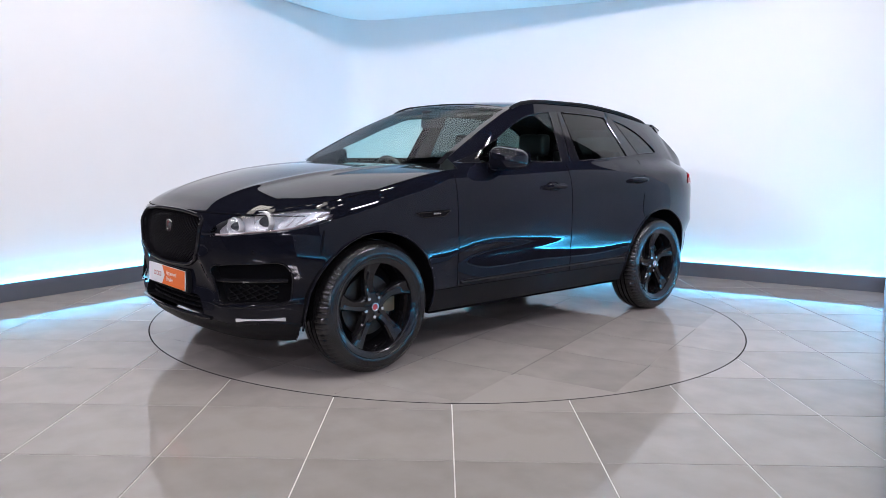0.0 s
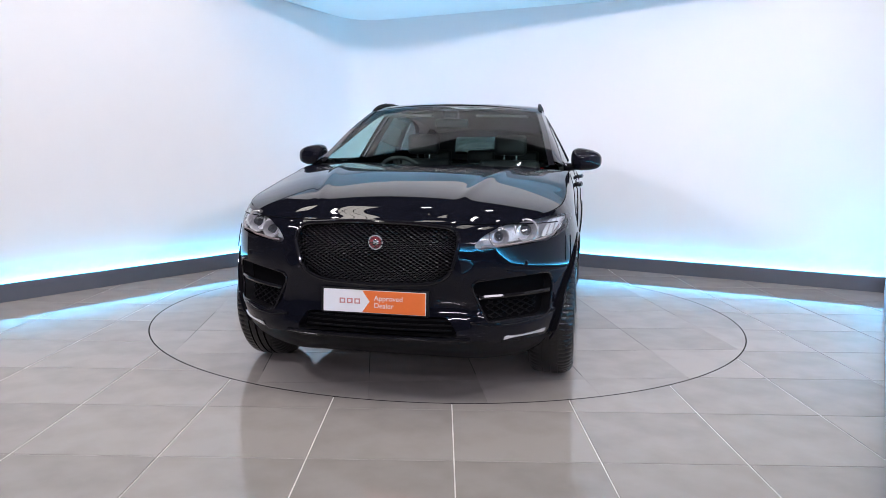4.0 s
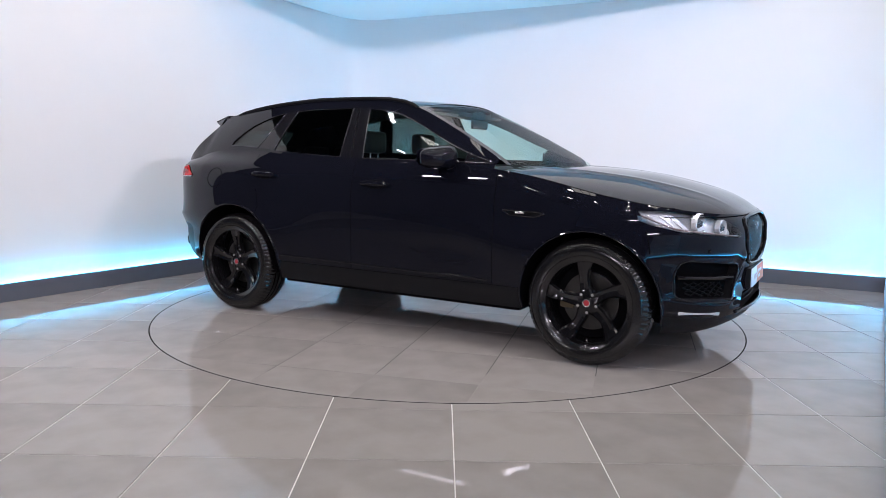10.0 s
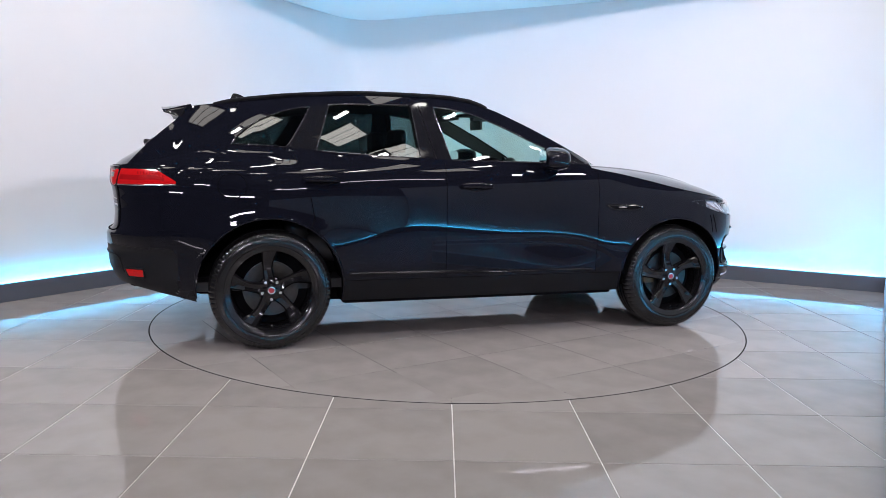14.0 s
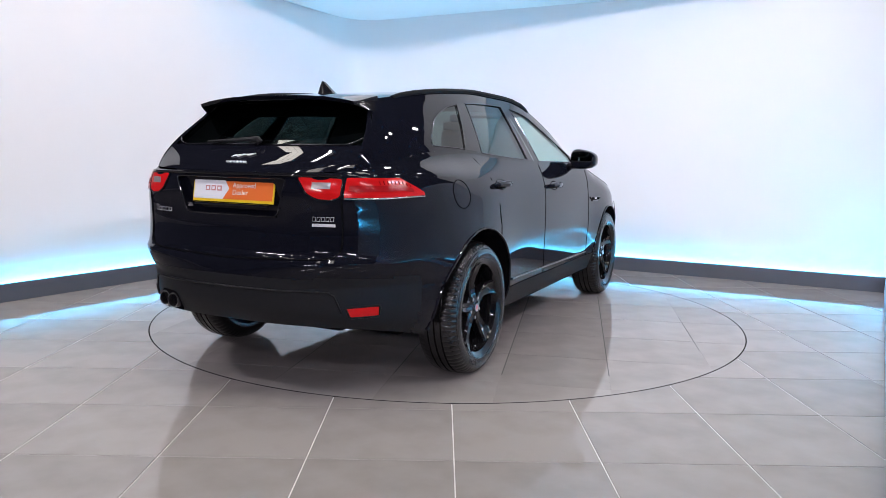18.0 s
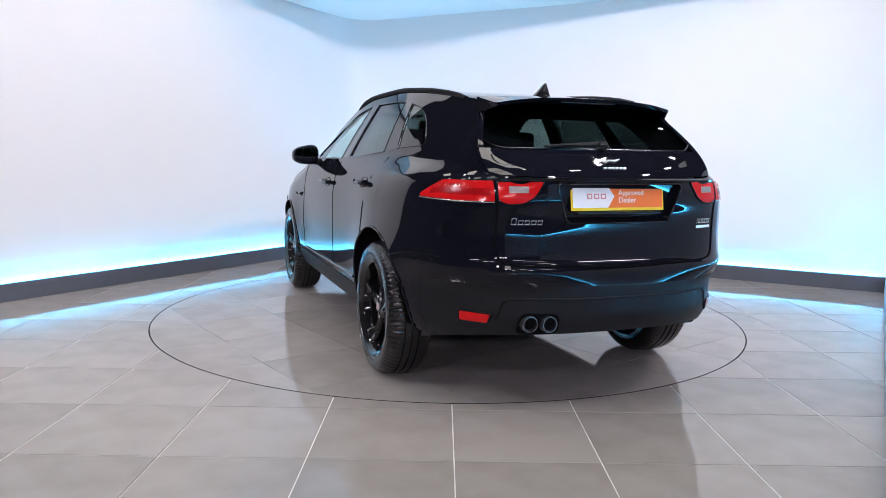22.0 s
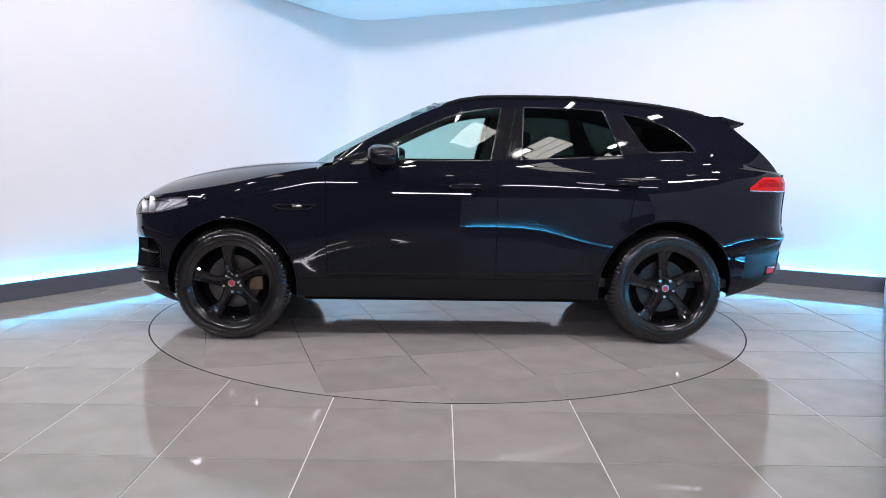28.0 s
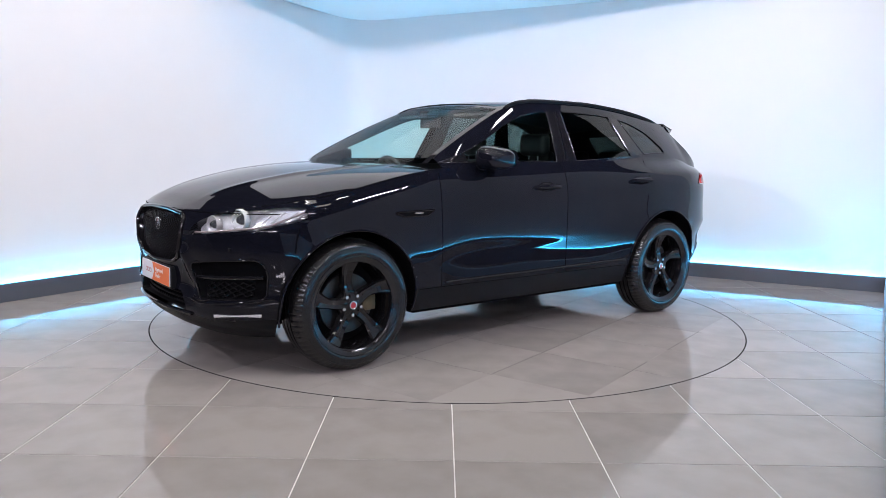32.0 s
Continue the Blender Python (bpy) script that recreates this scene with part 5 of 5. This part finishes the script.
# ---- flank fittings ----
for sg in (1, -1):
    def fl(x, z, out=0.0):
        p = around(x, z, out, True)
        return Vector((p.x, p.y * sg, p.z))

    for key, x0, z0 in (("f", -0.094, 1.031), ("r", -1.116, 1.068)):
        own = doors[key, sg]
        bm = sheet([[fl(x0 + 0.075 * math.cos(a) * k, z0 + 0.030 * math.sin(a) * k, 0.0015 - 0.0 * k) for a in spread(0, 2 * math.pi, 25)] for k in (1, 0.7, 0.35, 0.0)])
        bmesh.ops.recalc_face_normals(bm, faces=bm.faces)
        cp("handle_cup", bm, M_GLOSSBLACK, "", own)
        cp("handle_cup_rim", tube([fl(x0 + 0.075 * math.cos(a), z0 + 0.030 * math.sin(a), 0.001) for a in spread(0, 2 * math.pi * 27 / 28, 28)], 0.0035, 6, closed=True), M_PAINT, "", own)
        cp("handle_strip", tube([fl(x0 - 0.085, z0 + 0.017, 0.036), fl(x0 - 0.02, z0 + 0.020, 0.043), fl(x0 + 0.06, z0 + 0.018, 0.041)], 0.0035, 6), M_TRIM, "", own)
        cp("door_handle", tube([fl(x0 - 0.115, z0, 0.004), fl(x0 - 0.10, z0 + 0.002, 0.026), fl(x0 - 0.03, z0 + 0.004, 0.034), fl(x0 + 0.06, z0 + 0.003, 0.034), fl(x0 + 0.098, z0, 0.024), fl(x0 + 0.108, z0 - 0.002, 0.004)], [0.011, 0.016, 0.018, 0.018, 0.015, 0.010], 8), M_PAINT, "glossy black door handle", own)
    # shut lines
    cp("door_seam", tube([fl(x, z, 0.0005) for x, z in [(mix(0.82, 0.81, t), mix(1.13, 0.43, t)) for t in spread(0, 1, 24)]], 0.0024, 6), M_DARKGAP)
    cp("door_seam", tube([fl(-0.30, z, 0.0005) for z in spread(1.18, 0.43, 24)], 0.0024, 6), M_DARKGAP)
    arc = [(-AXLE + 0.462 * math.cos(a), HUB_Z + 0.462 * math.sin(a)) for a in spread(radians(8), radians(58), 12)]
    cp("door_seam", tube([fl(x, z, 0.0005) for x, z in [(-0.985, 0.43)] + arc[1:] + [(-1.17, 0.83), (-1.19, 0.95), (-1.24, 1.10), (-1.28, 1.22)]], 0.0024, 6), M_DARKGAP)
    cp("sill_seam", tube([fl(x, SILL_Z, 0.0005) for x in spread(0.98, -0.97, 30)], 0.0024, 6), M_DARKGAP)
    cp("bumper_seam", tube([fl(x, z, 0.0005) for x, z in ((1.80, 0.70), (1.79, 0.76), (1.77, 0.83))], 0.003, 6), M_DARKGAP)
    # lower door blade highlight
    cp("door_moulding", tube([fl(x, z, 0.002) for x, z in [(mix(0.78, -0.95, t), 0.452 + 0.02 * t) for t in spread(0, 1, 24)]], 0.009, 8), M_GLOSSBLACK, "gloss black door moulding")
    # wheel-arch lips
    for s in (1, -1):
        a0, a1 = (radians(-12), radians(190)) if s > 0 else (radians(-10), radians(186))
        pts = []
        for a in spread(a0, a1, 48):
            x, z = s * AXLE + ARCH_R[s] * math.cos(a), HUB_Z + ARCH_R[s] * math.sin(a)
            p = around(x, max(z, base_z(x)), 0.0, True)
            pts.append((p.x, p.y * sg, z))
        cp("arch_lip", tube(pts, 0.007, 8), M_PAINT, "glossy black wheel-arch lip")
        # liner
        rows = []
        for a in spread(radians(-6), radians(186), 40):
            x, z = s * AXLE + (ARCH_R[s] + 0.004) * math.cos(a), HUB_Z + (ARCH_R[s] + 0.004) * math.sin(a)
            y1 = around(x, min(max(z, 0.3), 1.0), 0.0, True).y - 0.004
            rows.append([(x, sg * y1, z), (x, sg * 0.70, z), (x, sg * 0.52, z)])
        bm = sheet(rows)
        bm = join(bm, sheet([[r[2] for r in rows], [(r[2][0], r[2][1], 0.30) for r in rows]]))
        bm = box(s * AXLE - 0.44, s * AXLE + 0.44, sg * 0.52 - 0.02, sg * 0.52 + 0.02, 0.30, 0.78, 0.0, bm)
        cp("wheel_arch_liner", bm, M_DARKGAP, "black wheel-arch liner")
    # side vent behind the front wheel
    vent = rounded([(0.875, 0.905), (1.13, 0.900), (1.165, 0.893), (1.10, 0.872), (0.93, 0.874)], 0.01)
    bm = sheet([[fl(1.02 + (x - 1.02) * k, 0.889 + (z - 0.889) * k, 0.002) for x, z in vent + vent[:1]] for k in (1, 0.6, 0.2, 0)])
    bmesh.ops.recalc_face_normals(bm, faces=bm.faces)
    v = cp("side_vent", bm, M_DARKGAP, "gloss black wing vent with a small chrome bar")
    cp("vent_rim", tube([fl(x, z, 0.002) for x, z in vent], 0.0055, 6, closed=True), M_GLOSSBLACK, "", v)
    cp("vent_bar", tube([fl(0.97, 0.892, 0.006), fl(1.03, 0.892, 0.006)], 0.007, 6), M_CHROME, "", v)
    # roof rail
    pts = [(0.06, -0.004), (0.02, 0.004), (-0.06, 0.011), (-0.2, 0.013)] + [(x, 0.013) for x in spread(-0.35, -1.40, 16)] + [(-1.55, 0.010), (-1.68, 0.003), (-1.76, -0.008)]
    cp("roof_rail", tube([(x, sg * (rail_y(x) - 0.004), rail_z(x) + h) for x, h in pts], 0.014, 8), M_SATIN, "satin black roof rail")
    # door mirror
    bm = bmesh.new()
    bmesh.ops.create_uvsphere(bm, u_segments=24, v_segments=14, radius=1)
    for vv in bm.verts:
        x, y, z = vv.co
        e = lambda q, n: math.copysign(abs(q) ** n, q)
        px, py, pz = e(x, 0.62), e(y, 0.72), e(z, 0.66)
        vv.co = (0.430 + (0.115 * px if px > 0 else 0.080 * px) - 0.02 * py, sg * (0.995 + 0.105 * py), 1.220 + 0.074 * pz * (1 - 0.18 * py) - 0.006 * py)
    bmesh.ops.recalc_face_normals(bm, faces=bm.faces)
    mir = cp("door_mirror", bm, M_PAINT, "glossy black door mirror", doors["f", sg])
    cp("mirror_arm", tube([(0.46, sg * 0.84, 1.165), (0.455, sg * 0.90, 1.168), (0.45, sg * 0.98, 1.180)], [0.030, 0.026, 0.022], 8, flat=1.6), M_SATIN, "black mirror arm", doors["f", sg])
    bm = bmesh.new()
    vs = [bm.verts.new((0.347 - 0.014 * math.cos(a), sg * (0.995 + 0.088 * math.copysign(abs(math.cos(a)) ** 0.6, math.cos(a))), 1.220 + 0.056 * math.copysign(abs(math.sin(a)) ** 0.6, math.sin(a)))) for a in spread(0, 2 * math.pi * 23 / 24, 24)]
    bm.faces.new(vs)
    cp("mirror_glass", bm, M_MIRROR, "mirror glass", doors["f", sg])
    cp("mirror_foot", sheet([[(x, sg * (flank(x, mix(glass_lo(x), glass_up(x), t)) + 0.003), mix(glass_lo(x), glass_up(x), t)) for x in spread(0.56, 0.775, 8)] for t in (0, 0.33, 0.66, 1)]), M_GLOSSBLACK, "", doors["f", sg])

# fuel flap on the car's right rear wing
cp("fuel_flap_seam", tube([(lambda p: (p.x, -p.y, p.z))(around(-1.66 + 0.085 * math.cos(a), 1.03 + 0.075 * math.sin(a), 0.0005, True)) for a in spread(0, 2 * math.pi * 31 / 32, 32)], 0.0022, 6, closed=True), M_DARKGAP, "round fuel flap outline")

# underbody
bm = box(-1.75, 1.98, -0.60, 0.60, 0.235, 0.33, 0.03)
bm = box(-2.30, -1.6, -0.58, 0.58, 0.37, 0.44, 0.03, bm)
bm = box(-0.98, 0.98, -0.86, 0.86, 0.26, 0.32, 0.02, bm)
cp("underbody", bm, M_DARKGAP, "dark underbody")
cp("exhaust_silencer", tube([(-2.02, -0.40, 0.40), (-2.02, 0.40, 0.40)], 0.06, 12), M_DARKGAP)

# ---- wheels ----
RIM_R = 0.243


def build_wheel():
    """A wheel with its outer face towards +y, its middle at the hub cap."""
    prof = [(0.205, -0.215), (0.238, -0.215), (0.246, -0.205), (0.225, -0.19), (0.222, -0.06), (0.232, -0.018), (0.238, 0.000), (0.2455, 0.004), (0.2475, -0.002), (0.244, -0.016)]
    prof = [(r, y + 0.018) for r, y in prof]
    wheel = part("wheel", lathe(prof, 72), M_RIM, car, "gloss black five-spoke alloy wheel")
    tread = [(0.253, 0.000), (0.262, 0.007), (0.282, 0.016), (0.300, 0.022), (0.325, 0.021), (0.345, 0.014), (0.362, 0.001), (0.372, -0.014), (0.3775, -0.034),
             (0.3785, -0.058), (0.371, -0.0585), (0.371, -0.0665), (0.3795, -0.067), (0.380, -0.096), (0.371, -0.0965), (0.371, -0.1055), (0.380, -0.106), (0.3795, -0.136), (0.371, -0.1365), (0.371, -0.1445), (0.3785, -0.145), (0.3775, -0.168),
             (0.372, -0.190), (0.362, -0.206), (0.345, -0.219), (0.325, -0.227), (0.300, -0.227), (0.270, -0.221), (0.245, -0.210)]
    tread = [(r, y + 0.018) for r, y in tread]
    bm = lathe(tread, 288)
    # every fourth rib of the shoulders is a cut between tread blocks; fine rings mark the sidewall
    for v in bm.verts:
        r, a = math.hypot(v.co.x, v.co.z), math.atan2(v.co.z, v.co.x)
        edge = r > 0.358 and (v.co.y > -0.036 or v.co.y < -0.152)
        if edge and round(a / (2 * math.pi / 288)) % 4 == 0:
            v.co.x, v.co.z, v.co.y = v.co.x * (r - 0.004) / r, v.co.z * (r - 0.004) / r, v.co.y - (0.0025 if v.co.y > -0.036 else -0.0025)
    tyre = part("tyre", bm, M_RUBBER, wheel, "black road tyre with a wet shine", angle=28)
    for rr, yy in ((0.288, 0.0375), (0.338, 0.0362)):
        part("sidewall_ring", lathe([(rr - 0.003, yy - 0.002), (rr - 0.001, yy + 0.0008), (rr + 0.001, yy + 0.0008), (rr + 0.003, yy - 0.002)], 96), M_RUBBER, tyre)
    # raised sidewall marks
    for a0, n in ((0.3, 6), (2.6, 5), (4.4, 6)):
        for k in range(n):
            part("sidewall_mark", box(-0.007, 0.007, 0.034, 0.0415, -0.012, 0.012, 0.001, m=Matrix.Rotation(a0 + k * 0.065, 4, "Y") @ Matrix.Translation((0, 0, 0.313))), M_RUBBER, tyre, smooth=False)
    for k in range(5):
        m = Matrix.Rotation(2 * math.pi * k / 5, 4, "Y")
        rows = []
        for t in spread(0, 1, 9):
            r = mix(0.030, 0.236, t)
            twist = 0.020 * math.sin(t * math.pi * 0.9)
            w = mix(0.038, 0.028, min(t * 2.2, 1)) + 0.022 * max(0, t - 0.55) / 0.45
            yf = mix(-0.012, 0.010, t) - 0.022 * math.sin(math.pi * t)
            rows.append([(twist - w, yf - 0.045, r), (twist - w, yf - 0.006, r), (twist - w * 0.72, yf + 0.004, r), (twist + w * 0.15, yf - 0.006 * (t > 0.1), r), (twist + w * 0.78, yf + 0.002, r), (twist + w, yf - 0.008, r), (twist + w, yf - 0.045, r)])
        bm = sheet(rows)
        bmesh.ops.transform(bm, verts=bm.verts, matrix=m)
        bmesh.ops.recalc_face_normals(bm, faces=bm.faces)
        part("spoke", bm, M_RIM, wheel, angle=30)
        # bolt between spokes
        bm = cyl(0.0105, 0.0095, -0.030, -0.008, 6, "y", m=Matrix.Rotation(2 * math.pi * (k + 0.5) / 5, 4, "Y") @ Matrix.Translation((0, 0, 0.056)))
        part("wheel_bolt", bm, M_CHROME, wheel, smooth=False)
    part("hub", lathe([(0.0, -0.010), (0.030, -0.010), (0.040, -0.014), (0.075, -0.030), (0.080, -0.06)], 40), M_RIM, wheel)
    part("hub_cap", lathe([(0.0, 0.000), (0.0165, -0.001), (0.0175, -0.008)], 28), M_REDBADGE, wheel, "red and chrome hub cap")
    part("hub_ring", lathe([(0.0165, -0.0005), (0.018, 0.0015), (0.0225, 0.001), (0.024, -0.009)], 28), M_CHROME, wheel)
    part("brake_disc", lathe([(0.06, -0.085), (0.075, -0.078), (0.165, -0.078), (0.165, -0.10), (0.06, -0.10)], 48), M_STEEL, wheel, "bare steel brake disc")
    # dark disc added behind the spokes as the shade inside the wheel
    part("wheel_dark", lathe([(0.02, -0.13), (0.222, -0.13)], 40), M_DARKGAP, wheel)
    part("valve", tube([(0.0, -0.018, -0.228), (0.0, -0.004, -0.212)], 0.004, 6), M_CHROME, wheel)
    wide = Matrix.Diagonal((1.055, 1, 1.055, 1))
    for ob in [wheel] + list(wheel.children):
        if not ob.name.startswith("tyre"):
            ob.data.transform(wide)
    return wheel


wheel = build_wheel()
HUB_Y = 0.925
wheel.matrix_basis = Matrix.Translation((AXLE + OFF.x, HUB_Y + OFF.y, HUB_Z)) @ Matrix.Rotation(radians(2), 4, "Y")
copy_thing(wheel, Matrix.Translation((-AXLE + OFF.x, HUB_Y + OFF.y, HUB_Z)) @ Matrix.Rotation(radians(0), 4, "Y"))
for sx, a in ((1, 3), (-1, 0)):
    copy_thing(wheel, Matrix.Translation((sx * AXLE + OFF.x, -HUB_Y + OFF.y, HUB_Z)) @ Matrix.Rotation(radians(180), 4, "Z") @ Matrix.Rotation(radians(a), 4, "Y"))

for sg in (1, -1):
    cp("brake_caliper", box(AXLE - 0.19, AXLE - 0.10, sg * 0.835 - 0.028, sg * 0.835 + 0.028, HUB_Z - 0.055, HUB_Z + 0.045, 0.012), M_CALIPER, "tan metal brake caliper")

# ---- cabin ----


def seat(x, y, w, rear=False):
    """A seat with cushion, backrest and headrest, facing forward."""
    bm = box(-0.26, 0.26, -w, w, 0, 0.20, 0.06, seg=3)
    base = part("seat", bm, M_SEAT, car, "black leather seat")
    base.location = Vector((x, y, 0.50)) + OFF
    back = box(-0.07, 0.07, -w, w, 0, 0.60 if not rear else 0.52, 0.05, seg=3, m=Matrix.Translation((-0.27, 0, 0.12)) @ Matrix.Rotation(radians(-16), 4, "Y"))
    part("backrest", back, M_SEAT, base)
    for hy in ((0,) if not rear else (-0.42, 0, 0.42)):
        part("headrest", box(-0.05, 0.05, -0.135, 0.135, 0, 0.17 if not rear else 0.13, 0.045, seg=3, m=Matrix.Translation((-0.47 if not rear else -0.445, hy, 0.74 if not rear else 0.66))), M_SEAT, base)
        for dy in (-0.05, 0.05):
            part("headrest_post", cyl(0.006, 0.006, 0.64 if not rear else 0.58, 0.80 if not rear else 0.70, 8, "z", m=Matrix.Translation((-0.46 if not rear else -0.44, hy + dy, 0))), M_CHROME, base)
    return base


seat(-0.05, 0.37, 0.25)
seat(-0.05, -0.37, 0.25)
seat(-0.95, 0.0, 0.62, True)
bm = box(0.42, 0.95, -0.74, 0.74, 0.90, 1.10, 0.06, seg=3)
for v in bm.verts:
    v.co.z += 0.045 if v.co.x > 0.6 and v.co.z > 1.0 else 0
dash = cp("dashboard", bm, M_CABIN, "black dashboard")
cp("instrument_hood", box(0.40, 0.62, -0.52, -0.20, 1.08, 1.165, 0.04, seg=3), M_CABIN, "", dash)
c = Matrix.Translation((0.30, -0.36, 1.04)) @ Matrix.Rotation(radians(-68), 4, "Y")
sw = cp("steering_wheel", tube([c @ Vector((0.185 * math.cos(a), 0.185 * math.sin(a), 0)) for a in spread(0, 2 * math.pi * 31 / 32, 32)], 0.016, 10, closed=True), M_CABIN, "black steering wheel on the car's right")
cp("wheel_boss", cyl(0.06, 0.07, -0.03, 0.01, 20, "z", m=c), M_CABIN, "", sw)
for a in (0, 180, 270):
    cp("wheel_arm", tube([c @ Vector((0.04 * math.cos(radians(a)), 0.04 * math.sin(radians(a)), 0)), c @ Vector((0.18 * math.cos(radians(a)), 0.18 * math.sin(radians(a)), 0))], 0.018, 6), M_CABIN, "", sw)
cp("cabin_mirror", box(0.20, 0.225, -0.125, 0.125, 1.435, 1.505, 0.02, seg=3), M_CABIN, "black rear-view mirror")
cp("mirror_sensor_pod", box(0.17, 0.29, -0.05, 0.05, 1.50, 1.56, 0.02), M_CABIN)
cp("cabin_floor", box(-1.9, 1.0, -0.80, 0.80, 0.36, 0.42, 0.0), M_CABIN)
cp("load_cover", box(-2.10, -1.45, -0.62, 0.62, 1.14, 1.155, 0.006), M_CABIN, "black load cover")
cp("bulkhead", box(0.93, 0.96, -0.80, 0.80, 0.36, 1.13, 0.0), M_CABIN)
rows = [[(x, rail_y(x) * 0.97 * k / 10, roof_z(x) - 0.045 - (roof_z(x) - rail_z(x)) * abs(k / 10) ** 2.2 - 0.012 * abs(k / 10) ** 4) for k in range(-10, 11)] for x in spread(-1.9, 0.03, 20)]
cp("headliner", sheet(rows), M_HEADLINER, "pale cloth headliner")
for sg in (1, -1):
    cp("door_lining", sheet([[(x, sg * min(side_y(x, z) - 0.06, 0.86), z) for x in spread(0.75, -0.93, 20)] for z in (0.45, 0.8, 1.0, 1.10, 1.165)]), M_CABIN)
    cp("quarter_lining", sheet([[(x, sg * (side_y(x, z) * plan_k(x, z) - 0.07), z) for x in spread(-0.93, -2.05, 16)] for z in (0.90, 1.0, 1.10, 1.165)]), M_CABIN)
    bm = sheet([[(p[0], p[1] - sg * 0.035, p[2]) for p in row] for row in pane_rows((-0.475, -0.50), (-0.30, -0.385), sg, 4, 8, 0)])
    cp("pillar_lining", bm, M_HEADLINER)
    bm = band(glass_up, rail_z, 0.74, -1.66, 60, 3, sg, -0.04)
    cp("roof_side_lining", bm, M_HEADLINER)
    cp("sun_visor", box(-0.02, 0.13, sg * 0.36 - 0.19, sg * 0.36 + 0.19, 1.520, 1.540, 0.008, m=None), M_HEADLINER)


def motions():
    rows = [(k / 2, pose(0, 0, 0, 0, 0, turn_at(k / 2))) for k in range(65)]
    walk(car, rows)
    walk(table, rows)


floor_tiles()
motions()
